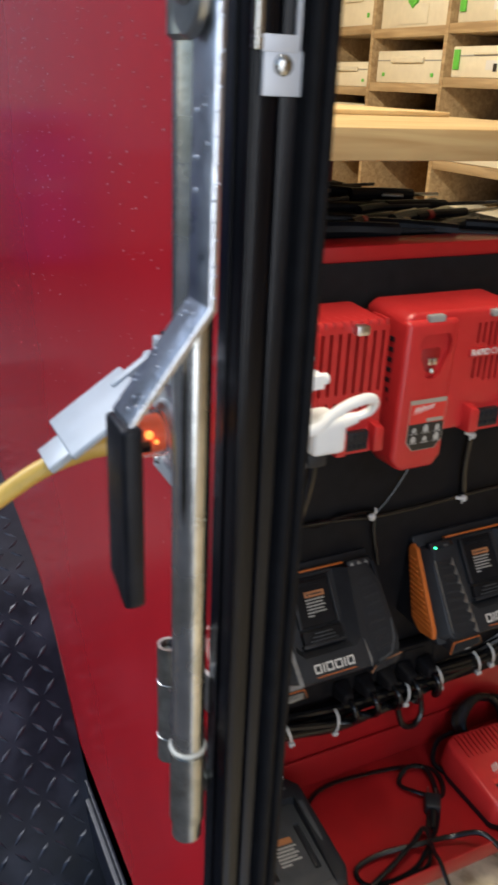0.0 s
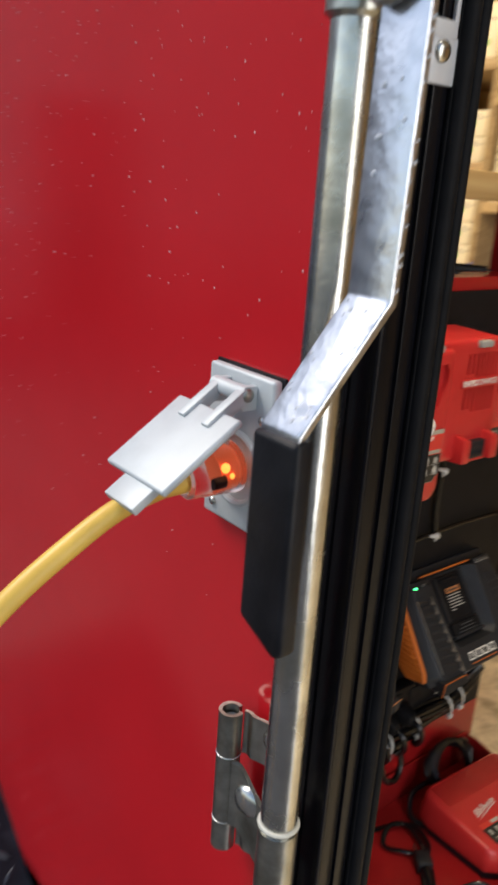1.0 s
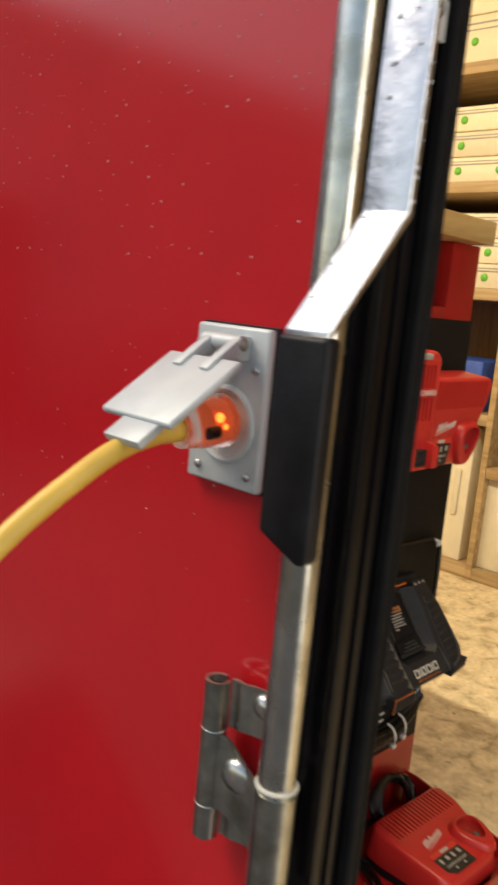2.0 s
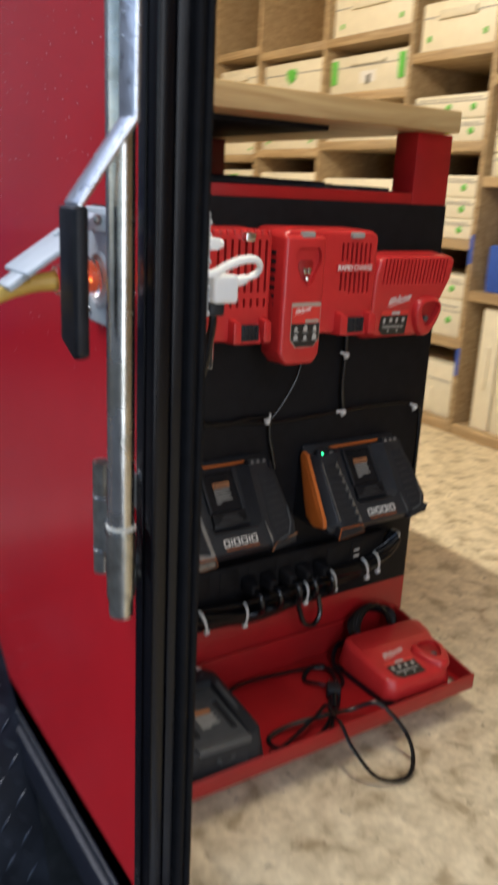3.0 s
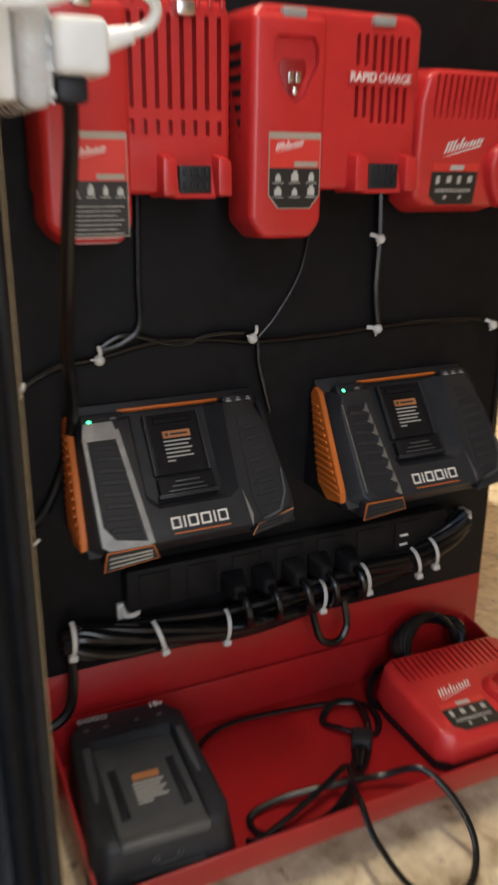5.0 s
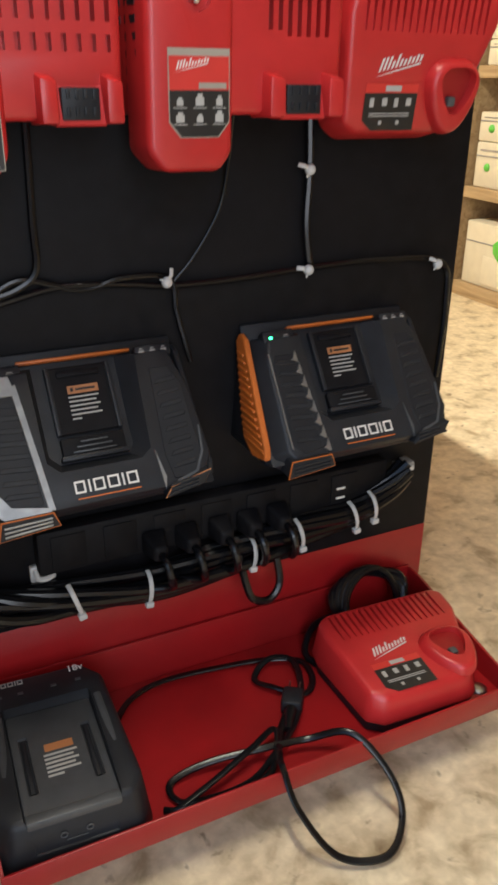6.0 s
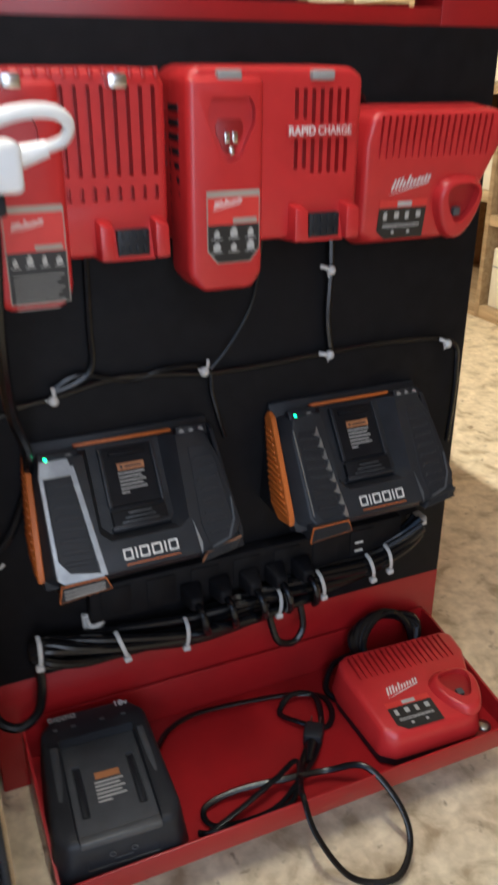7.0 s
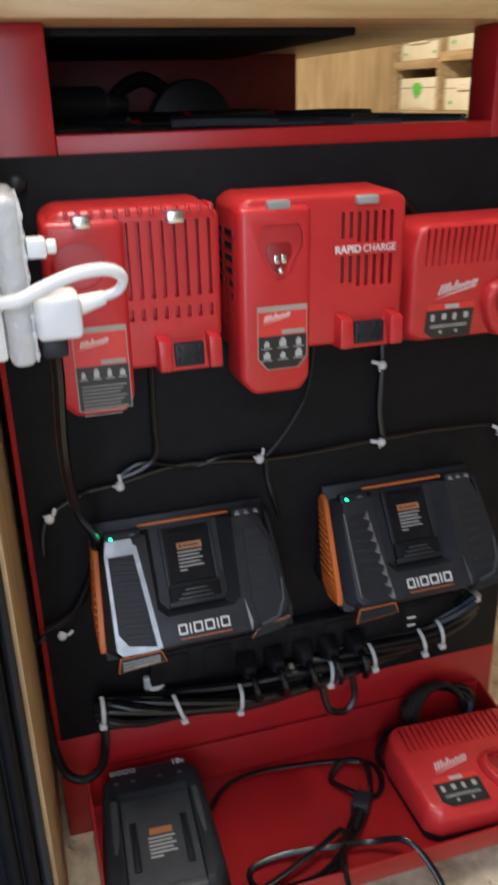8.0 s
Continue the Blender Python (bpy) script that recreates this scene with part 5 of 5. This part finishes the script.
wedge_charger("charcoal battery charger with orange cheek and green lamp on panel", 0.501, 0.336, False)


def slide_charger():
    t = thing("slide_charger", "grey slide-type battery charger standing in the red tray", "charger", (0.1685, -0.111, 0.0495), "chargers in the tray", rot=(0, 0, -3))
    W, D0, D1 = 0.069, -0.094, 0.092
    # moulded body: thick head, flanks that sink towards the front, a sunk deck between them
    b = prism([(-W, D0 + 0.02), (-W + 0.012, D0), (W - 0.012, D0), (W, D0 + 0.02), (W, D1 - 0.024), (W - 0.020, D1), (-W + 0.020, D1), (-W, D1 - 0.024)], 0.0, 0.070, 0.006, 3, axis="z", scale_front=0.90)
    for v in b.verts:
        v.co.x *= 1.05 - 0.14 * (v.co.y - D0) / (D1 - D0)
        if v.co.z > 0.03:
            v.co.z -= max(0.0, 0.050 - v.co.y) * 0.10
    body = part("housing", b, M_CHAR, t)
    carve(body, block(-0.042, 0.042, -0.120, 0.044, 0.054, 0.090, 0.003))
    carve(body, block(-0.036, 0.036, -0.120, D0 + 0.006, 0.022, 0.090, 0.002))
    top = 0.054
    b = block(-0.0405, 0.0405, D0 + 0.008, 0.0435, 0.045, top + 0.003, 0.0015)
    deck = part("deck", b, M_SLIDE, t, "flat grey sliding deck")
    cut = None
    for s in (-1, 1):
        cut = block(s * 0.029 - 0.0045, s * 0.029 + 0.0045, -0.058, 0.012, top - 0.003, top + 0.010, 0.0016, bm=cut)
    carve(deck, cut)
    for s in (-1, 1):
        part("rail", block(s * 0.029 - 0.0026, s * 0.029 + 0.0026, -0.055, 0.009, top - 0.003, top + 0.0016, 0.001), M_CHAR2, t)
    part("front_edge", block(-0.0405, 0.0405, D0 + 0.0064, D0 + 0.016, top - 0.004, top + 0.0044, 0.0016), M_GREY, t, "lighter grey front edge")
    for s in (-1, 1):
        part("flank_ridge", tube([(s * 0.0475, 0.035, 0.0655), (s * 0.0490, -0.010, 0.0610), (s * 0.0520, -0.050, 0.0550), (s * 0.0545, D0 + 0.022, 0.0490)], 0.0048, 10, 6, flat=0.7), M_SLIDE, t, "lighter grey flank ridge")
    for x in (-0.011, 0.011):
        part("front_icon", ring((x, D0 + 0.0050, 0.036), (0, 1, 0), 0.0028, 0.0006, sides=16), M_GREY, t, "faint round printed icon")
    part("front_print", block(-0.009, 0.009, D0 + 0.0046, D0 + 0.0054, 0.0290, 0.0298), M_GREY, t)
    z = top + 0.0031
    part("warning_label", block(-0.012, 0.014, -0.013, -0.004, z, z + 0.0004), M_WARN, t, "small orange warning strip")
    b = None
    for k in range(6):
        b = block(-0.014, 0.016 - 0.004 * (k % 2) - 0.012 * (k == 5), -0.0185 - k * 0.0050, -0.0163 - k * 0.0050, z, z + 0.0004, bm=b)
    part("label_print", b, M_PRINT, t, "rows of tiny white print")
    zt = 0.0701
    hollow_mark(t, -0.048, 0.0715, 0.0062, 0.0, (0.0052, 0.001, 0.0052, 0.0054, 0.001, 0.0052), 0.0014, 0.0011, M_PRINT, Matrix(((1, 0, 0, 0), (0, 0, 1, 0), (0, -1, 0, zt), (0, 0, 0, 1))))
    bpy_text("18v", 0, 0, 0.0085, 0, t, 1.0, True, Matrix.Translation((0.026, 0.0725, zt + 0.0002)))
    for x in (-0.042, -0.022, 0.010, 0.034):
        part("indicator", block(x - 0.0026, x + 0.0026, 0.0570, 0.0602, zt - 0.0003, zt + 0.0003), M_GREY, t, "grey indicator mark")
    return t


slide_charger()


# ---- outlet with clear cover, plugs and cords ----
outlet = thing("wall_outlet", "outlet box under a clear cover on the plywood wall", "outlet")
part("box", block(0.0605, 0.082, -0.215, -0.114, 0.696, 0.800, 0.004), M_WHITE, outlet, "white plastic box")
part("cover", block(0.0822, 0.101, -0.222, -0.108, 0.692, 0.809, 0.007, 3), M_COVER, outlet, "clear ribbed cover")
for k in range(8):
    part("cover_rib", block(0.0995, 0.1035, -0.220, -0.110, 0.698 + k * 0.0137, 0.703 + k * 0.0137, 0.0015), M_COVER, outlet)
for k in range(4):
    part("cover_rib", block(0.100, 0.1025, -0.218 + k * 0.028, -0.214 + k * 0.028, 0.695, 0.806, 0.001), M_COVER, outlet)
part("face", block(0.0825, 0.0855, -0.196, -0.134, 0.704, 0.796, 0.002), M_WHITE, outlet)
adapter = thing("white_plug", "white plug with short looped white cord in outlet", "plug")
part("body", block(0.1025, 0.135, -0.228, -0.190, 0.711, 0.742, 0.005, 3), M_WHITE, adapter)
part("strain_relief", rod((0.134, -0.209, 0.731), (0.153, -0.212, 0.736), 0.0075, 16, r2=0.0050), M_WHITE, adapter)
part("cord", tube([(0.151, -0.212, 0.736), (0.163, -0.215, 0.741), (0.166, -0.219, 0.751), (0.155, -0.225, 0.758), (0.134, -0.231, 0.758), (0.112, -0.236, 0.752), (0.094, -0.243, 0.746), (0.078, -0.240, 0.744), (0.064, -0.232, 0.742)], 0.0048, 12, flat=0.75), M_WHITE, adapter)
small = thing("white_plug", "small white plug tip in the covered outlet", "plug")
part("body", block(0.1030, 0.1165, -0.216, -0.198, 0.767, 0.780, 0.002), M_WHITE, small)
part("tip", rod((0.1165, -0.207, 0.7735), (0.1235, -0.207, 0.7735), 0.005, 14, chamfer=0.001), M_WHITE, small)


def cord_thing(label, pts, r=0.0036, name="mains_cable", flat=1.0, per=8, group="cords"):
    t = thing(name, label, "cord", group=group)
    part("jacket", tube(pts, r, 8, per, flat=flat), M_CABLE, t)
    return t


drop = cord_thing("black cord hanging from the white plug to the chargers", [(0.114, -0.208, 0.702), (0.114, -0.205, 0.675), (0.112, -0.185, 0.610), (0.119, -0.130, 0.53), (0.136, -0.055, 0.46), (0.136, -0.012, 0.40), (0.11, -0.012, 0.345), (0.075, -0.012, 0.325)], 0.005)
part("plug_body", block(0.1045, 0.1235, -0.218, -0.198, 0.696, 0.7108, 0.003), M_CHAR2, drop, "black moulded plug")
cord_thing("black cord tied along the black panel", [(0.085, -0.010, 0.42), (0.088, -0.011, 0.45), (0.100, -0.011, 0.470), (0.135, -0.011, 0.487), (0.172, -0.011, 0.492), (0.23, -0.011, 0.503), (0.29, -0.011, 0.500), (0.33, -0.011, 0.495), (0.40, -0.011, 0.495), (0.477, -0.011, 0.499), (0.56, -0.011, 0.500), (0.638, -0.011, 0.492), (0.652, -0.011, 0.45), (0.650, -0.011, 0.36)], 0.0032)
cord_thing("second black cord tied along the black panel", [(0.172, -0.0115, 0.500), (0.20, -0.0115, 0.512), (0.25, -0.0115, 0.499), (0.285, -0.0115, 0.506), (0.33, -0.0115, 0.502), (0.337, -0.0115, 0.47), (0.35, -0.0115, 0.42)], 0.0028)
cord_thing("black cord running down below the rapid charger", [(0.470, -0.012, 0.640), (0.472, -0.012, 0.592), (0.471, -0.012, 0.54), (0.477, -0.012, 0.499)], 0.0042)
cord_thing("thin black cord drooping below the rapid charger", [(0.385, -0.03, 0.64), (0.387, -0.016, 0.60), (0.38, -0.012, 0.56), (0.355, -0.0115, 0.52), (0.333, -0.0115, 0.497)], 0.0016)
cord_thing("black cord below the ribbed charger", [(0.215, -0.012, 0.64), (0.213, -0.012, 0.56), (0.212, -0.012, 0.52), (0.196, -0.012, 0.505), (0.172, -0.012, 0.498)], 0.0034)
cord_thing("black cord bent behind the small charger", [(0.470, -0.012, 0.742), (0.470, -0.02, 0.757), (0.483, -0.024, 0.764), (0.495, -0.02, 0.756), (0.50, -0.012, 0.74)], 0.0032)

strip = thing("power_strip", "black power strip fixed low on the black panel", "power strip")
part("body", block(0.185, 0.585, -0.024, -0.0045, 0.226, 0.274, 0.004), M_BOARD, strip)
for k in range(2):
    part("mark", block(0.5165, 0.5275, -0.0264, -0.0254, 0.2385 + k * 0.0115, 0.2410 + k * 0.0115), M_LABELW, strip, "small white mark")
for k in range(7):
    x = 0.215 + k * 0.052
    part("socket_face", block(x - 0.017, x + 0.017, -0.0255, -0.0238, 0.232, 0.268, 0.001), M_BOARD, strip)
for k, x in enumerate((0.300, 0.335, 0.372, 0.405, 0.440)):
    t = thing("black_plug", "black plug with bent cord in the power strip", "plug", group="plugs in the strip")
    part("body", loft([(x - 0.013, 0.228), (x + 0.013, 0.228), (x + 0.013, 0.254), (x - 0.013, 0.254)], [(x - 0.007, 0.230), (x + 0.007, 0.230), (x + 0.007, 0.246), (x - 0.007, 0.246)], -0.0258, -0.052, 0.004, 3), M_BOARD, t)
    part("cord", tube([(x, -0.050, 0.238), (x + 0.002, -0.062, 0.232), (x + 0.005, -0.064, 0.214), (x + 0.008, -0.052, 0.198), (x + 0.012 * (k - 2), -0.036, 0.194)], 0.0042, 10), M_CABLE, t)
bundle = thing("cord_bundle", "bundle of black cords tied along the panel foot", "cord bundle")
RUN = [(0.118, 0.206), (0.136, 0.202), (0.170, 0.197), (0.217, 0.192), (0.291, 0.185), (0.360, 0.191), (0.424, 0.200), (0.470, 0.207), (0.539, 0.213), (0.585, 0.232), (0.608, 0.252)]
rnd = random.Random(4)
for k in range(10):
    pts = []
    for i, (x, z) in enumerate(RUN):
        a = k * 2 * math.pi / 9 + i * (0.55 if k % 3 else 0.3)
        r = (0.0150 if k < 9 else 0.0) * (0.45 if i == 0 else 1.0 if i < 8 else 0.7) * rnd.uniform(0.88, 1.1)
        pts.append((x, -0.026 + r * math.cos(a), z + 0.005 + r * math.sin(a)))
    part("cord", tube(pts, 0.0058, 9, 6), M_CABLE, bundle)
cord_thing("black cord looping down below the cord bundle", [(0.395, -0.03, 0.20), (0.398, -0.040, 0.17), (0.405, -0.045, 0.150), (0.425, -0.045, 0.143), (0.440, -0.040, 0.158), (0.438, -0.034, 0.19)], 0.0045)
cord_thing("black cord curling at the panel corner", [(0.125, -0.02, 0.20), (0.124, -0.03, 0.165), (0.116, -0.036, 0.138), (0.096, -0.038, 0.126), (0.076, -0.03, 0.133), (0.066, -0.012, 0.155), (0.062, 0.004, 0.19), (0.061, 0.012, 0.26)], 0.0055)
cord_thing("thin black cord along the panel edge", [(0.075, -0.012, 0.32), (0.064, -0.012, 0.315), (0.0625, 0.008, 0.35), (0.0625, 0.02, 0.45)], 0.003)


def cable_tie(x, z, y=-0.014, lean=0.0, tall=0.010, big=True):
    t = thing("cable_tie", "white nylon cable tie on black cords", "cable tie", (x, y, z), "white cable ties", rot=(0, lean, 0))
    part("head", dome((0, -0.005, -0.001), (0, -1, 0.2), 0.0052, 0.0042, sides=12), M_TIE, t)
    part("band", tube([(0, -0.004, 0.002), (0.001, -0.007, tall * 0.5), (0.0005, -0.004, tall)], 0.0022, 6, 5, flat=0.5), M_TIE, t)
    part("tail", block(-0.0075, -0.0035, -0.0060, -0.005, -0.0008, 0.0008), M_TIE, t)
    return t


for x, z, a in ((0.096, 0.467, 30), (0.171, 0.493, 0), (0.326, 0.501, 20), (0.471, 0.499, -80), (0.628, 0.492, -60), (0.468, 0.592, -70), (0.093, 0.320, 70)):
    cable_tie(x, z, -0.014, a, 0.012)


def bundle_tie(x, z, lean):
    """A tie strapped over the front of the bundle, its head hanging below."""
    t = thing("cable_tie", "white nylon cable tie strapped round the cord bundle", "cable tie", (x, -0.028, z + 0.008), "white cable ties", rot=(0, lean, 0))
    part("band", tube([(0, -0.006, 0.0175), (0.0005, -0.015, 0.0130), (0.001, -0.0195, 0.003), (0.0015, -0.0185, -0.008), (0.0015, -0.0150, -0.0150)], 0.0024, 8, 5, flat=0.4), M_TIE, t)
    part("head", block(-0.0030, 0.0055, -0.0190, -0.0115, -0.0205, -0.0140, 0.0014), M_TIE, t)
    return t


for x, z, lean in ((0.124, 0.212, 6), (0.213, 0.193, -14), (0.288, 0.187, 6), (0.405, 0.197, 4), (0.462, 0.206, -8), (0.531, 0.212, -10), (0.556, 0.219, -6)):
    bundle_tie(x, z, lean)
mount = thing("tie_mount", "white stick-on cable tie mount on the panel", "cable mount")
part("base", block(0.178, 0.203, -0.012, -0.0045, 0.214, 0.232, 0.002), M_TIE, mount)
part("arch", tube([(0.183, -0.012, 0.228), (0.185, -0.019, 0.222), (0.196, -0.019, 0.222), (0.199, -0.012, 0.228)], 0.0028, 6), M_TIE, mount)
east = thing("tie_mount", "pale stick-on cable mount at the end of the bundle", "cable mount", (0.614, -0.018, 0.258), rot=(0, -12, 0))
part("base", block(-0.010, 0.010, -0.006, 0.013, -0.003, 0.004, 0.002), M_LABELG, east)
part("cap", block(-0.006, 0.007, -0.009, -0.0055, -0.005, 0.001, 0.0012), M_TIE, east)

# loose cord of the slide charger, over the tray and down to the floor
ZT = 0.0535
cord_thing("loose flat black charger cord tangled in the tray", [(0.232, -0.075, 0.060), (0.262, -0.036, ZT), (0.306, -0.022, ZT), (0.380, -0.029, ZT), (0.432, -0.040, ZT), (0.462, -0.058, ZT), (0.460, -0.088, ZT), (0.440, -0.106, ZT), (0.412, -0.088, ZT + 0.004), (0.400, -0.062, ZT), (0.425, -0.046, ZT + 0.007), (0.450, -0.058, ZT + 0.006), (0.438, -0.100, ZT + 0.006), (0.410, -0.140, ZT + 0.004), (0.375, -0.168, ZT + 0.005), (0.330, -0.190, ZT), (0.268, -0.186, ZT), (0.262, -0.160, ZT), (0.300, -0.155, ZT + 0.005), (0.360, -0.168, ZT + 0.012), (0.405, -0.174, ZT + 0.010), (0.440, -0.198, 0.078), (0.462, -0.235, 0.050), (0.462, -0.262, 0.020), (0.430, -0.285, 0.008), (0.385, -0.270, 0.014), (0.358, -0.240, 0.055), (0.356, -0.212, 0.080), (0.366, -0.185, 0.070), (0.386, -0.150, ZT + 0.006), (0.405, -0.128, ZT + 0.004)], 0.0037, flat=0.62, per=7, name="charger_cable")
cord_thing("second loop of loose black cord in the tray", [(0.252, -0.192, ZT), (0.300, -0.180, ZT + 0.008), (0.345, -0.165, ZT + 0.014), (0.380, -0.150, ZT + 0.012), (0.352, -0.196, ZT + 0.010), (0.310, -0.198, ZT + 0.005), (0.262, -0.196, ZT + 0.004), (0.246, -0.186, ZT)], 0.0037, flat=0.62, name="charger_cable")
lp = thing("loose_plug", "black moulded mains plug lying in the tray", "plug", (0.418, -0.117, 0.0505), rot=(0, 0, 55))
part("body", block(-0.013, 0.014, -0.0115, 0.0115, 0.0, 0.019, 0.004), M_CHAR2, lp)
part("strain_relief", rod((-0.012, 0, 0.009), (-0.040, 0, 0.007), 0.0075, 14, r2=0.0042), M_CABLE, lp, "tapered strain relief")
for s in (-1, 1):
    part("blade", block(0.014, 0.029, s * 0.0055 - 0.0008, s * 0.0055 + 0.0008, 0.006, 0.012), M_GALV, lp, "metal blade")
coil = thing("coiled_cord", "coiled black cord behind the charger in the tray", "cord")
for k in range(5):
    pts = [(0.566 + (0.052 - 0.004 * k) * math.cos(a), -0.036 + 0.018 * math.sin(a) - 0.002 * k, 0.098 + 0.028 * math.sin(a) + 0.006 * math.cos(2 * a + k)) for a in [2 * math.pi * i / 14 for i in range(15)]]
    part("turn", tube(pts, 0.0045, 8, 4), M_CABLE, coil)
part("tail", tube([(0.52, -0.035, 0.085), (0.495, -0.03, 0.075), (0.478, -0.04, 0.060), (0.472, -0.055, 0.054), (0.478, -0.075, 0.0535)], 0.004, 8), M_CABLE, coil)


# ---- shelving along the far wall ----
SX = 1.88
DIV = (-1.2, -0.75, -0.31, 0.11, 0.555, 1.035, 1.44, 1.96, 2.457, 2.86)
rack = thing("storage_rack", "pale plywood storage rack along the trailer wall", "shelving")
for y in DIV:
    part("divider", block(SX, XE - 0.001, y - 0.010, y + 0.010, 0.002, 2.05, 0.001), M_SHELF, rack)
part("kick_board", block(SX + 0.004, SX + 0.022, -1.21, 2.86, 0.001, 0.03), M_SHELF, rack)
LEVELS = {3: (0.04, 0.37, 0.70, 0.90, 1.235, 1.58), 4: (0.04, 0.53, 0.915, 1.236, 1.587), 5: (0.045, 0.35, 0.70, 1.03, 1.335, 1.64), 6: (0.05, 0.42, 0.75, 1.045, 1.227, 1.44), 7: (0.05, 0.45, 0.80, 1.02, 1.222, 1.44), 8: (0.05, 0.45, 0.80, 1.0, 1.24, 1.47)}
for i in range(len(DIV) - 1):
    for z in LEVELS.get(i, (0.05, 0.40, 0.75, 1.10, 1.45)):
        part("shelf_board", block(SX + 0.002, XE - 0.002, DIV[i] + 0.0105, DIV[i + 1] - 0.0105, z - 0.034, z, 0.001), M_SHELF, rack)


def tool_case(y0, y1, z0, h, style, x=SX + 0.02):
    """Cream stacking tool case facing the aisle."""
    t = thing("tool_case", "cream plastic tool case with green latch on shelf", "tool case", (x, (y0 + y1) / 2, z0 + 0.0005), "tool cases on the rack")
    w = (y1 - y0) / 2
    part("body", block(0.0, 0.29, -w, w, 0.0, h, 0.006), M_BOX, t)
    part("lid_line", block(-0.002, 0.0, -w + 0.006, w - 0.006, h * 0.68, h * 0.68 + 0.004), M_LABELG, t)
    if style == "leaf":
        b = prism([(0.0, -0.040), (-0.030, -0.016), (-0.034, 0.012), (-0.016, 0.026), (0.0, 0.018), (0.016, 0.026), (0.034, 0.012), (0.030, -0.016)], -0.010, 0.002, 0.003, axis="x")
        moved(b, Matrix.Translation((0, 0, h * 0.66)))
        part("latch", b, M_GREEN, t, "green leaf-shaped latch")
        part("front_panel", block(-0.004, 0.0, -w * 0.45, w * 0.45, 0.01, h * 0.5, 0.002), M_BOX, t)
    elif style == "ends":
        for s in (-1, 1):
            part("latch", block(-0.008, 0.0, s * (w - 0.03) - 0.016, s * (w - 0.03) + 0.016, h * 0.25, h * 0.9, 0.003), M_GREEN, t, "green end latch")
        part("handle", block(-0.010, 0.0, -w * 0.45, w * 0.45, h * 0.72, h * 0.82, 0.003), M_BOX, t)
        part("print", block(-0.001, 0.0, -0.05, 0.04, h * 0.25, h * 0.55), M_LABELW, t, "pale label with dark print")
        part("print", block(-0.0015, -0.001, -0.02, 0.0, h * 0.2, h * 0.45), M_LABELK, t)
    elif style == "knobs":
        n = 3
        for k in range(n):
            part("latch", dome((0.0, -w + (k + 0.5) * 2 * w / n, h * 0.45), (-1, 0, 0), 0.0125, 0.008), M_GREEN, t, "green round latch")
        part("groove", block(-0.0015, 0.0, -w + 0.02, w - 0.02, h * 0.80, h * 0.84), M_LABELG, t)
    else:
        part("handle", block(-0.012, 0.0, -w * 0.5, w * 0.5, h * 0.62, h * 0.80, 0.004), M_BOX, t)
        for s in (-1, 1):
            part("latch", block(-0.004, 0.0, s * w * 0.75 - 0.008, s * w * 0.75 + 0.008, h * 0.2, h * 0.32, 0.001), M_GREEN, t, "small green latch")
    return t


def fill(bay, level, heights, style, gap=0.018, top_open=0):
    y0, y1 = DIV[bay] + 0.0105 + gap, DIV[bay + 1] - 0.0105 - gap
    z = LEVELS[bay][level]
    for k, h in enumerate(heights):
        tool_case(y0, y1, z, h, style[k % len(style)])
        z += h + 0.001


fill(5, 0, (0.20,), ("leaf",))
fill(5, 1, (0.135, 0.085), ("knobs", "knobs"))
fill(5, 2, (0.070, 0.070, 0.075), ("knobs",))
fill(5, 3, (0.075, 0.080), ("knobs",))
fill(5, 4, (0.16,), ("plain",))
fill(4, 2, (0.075, 0.075, 0.075), ("knobs",))
fill(4, 3, (0.075, 0.075, 0.075), ("knobs",))
fill(4, 4, (0.14, 0.14), ("knobs",))
fill(3, 3, (0.10, 0.10), ("knobs",))
fill(3, 4, (0.10, 0.10), ("knobs",))
fill(6, 1, (0.17,), ("plain",))
fill(6, 2, (0.15,), ("plain",))
fill(6, 3, (0.105,), ("ends",))
fill(6, 4, (0.14,), ("ends",))
fill(6, 5, (0.15,), ("plain",))
fill(7, 2, (0.12,), ("plain",))
fill(7, 3, (0.12,), ("plain",))
fill(7, 4, (0.16,), ("leaf",))
fill(8, 2, (0.13,), ("leaf",))
fill(8, 3, (0.10,), ("plain",))
fill(8, 4, (0.15,), ("plain",))
for k in range(4):
    t = thing("upright_case", "tall cream case standing on edge in rack", "tool case", (SX + 0.03, 0.61 + k * 0.092, 0.0405), "upright cases on the rack")
    part("body", block(0, 0.28, 0.0, 0.082, 0.0, 0.44, 0.006), M_BOX, t)
    part("handle", block(-0.008, 0.0, 0.03, 0.052, 0.15, 0.30, 0.003), M_BOX, t)
for k in range(4):
    t = thing("upright_case", "tall cream case standing on edge in rack", "tool case", (SX + 0.03, 0.19 + k * 0.092, 0.0405), "upright cases on the rack")
    part("body", block(0, 0.28, 0.0, 0.082, 0.0, 0.30, 0.006), M_BOX, t)
bx = thing("blue_bin", "dark blue plastic bin on the rack shelf", "bin", (SX + 0.03, 0.80, 0.531))
part("body", block(0, 0.26, -0.18, 0.18, 0.0, 0.16, 0.006), M_BLUE, bx)
for z in (0.22, 0.62):
    t = thing("tape_strip", "strip of blue tape on the rack divider", "tape")
    part("strip", block(SX - 0.0012, SX - 0.0002, 1.027, 1.043, z, z + 0.10), M_BLUE, t)
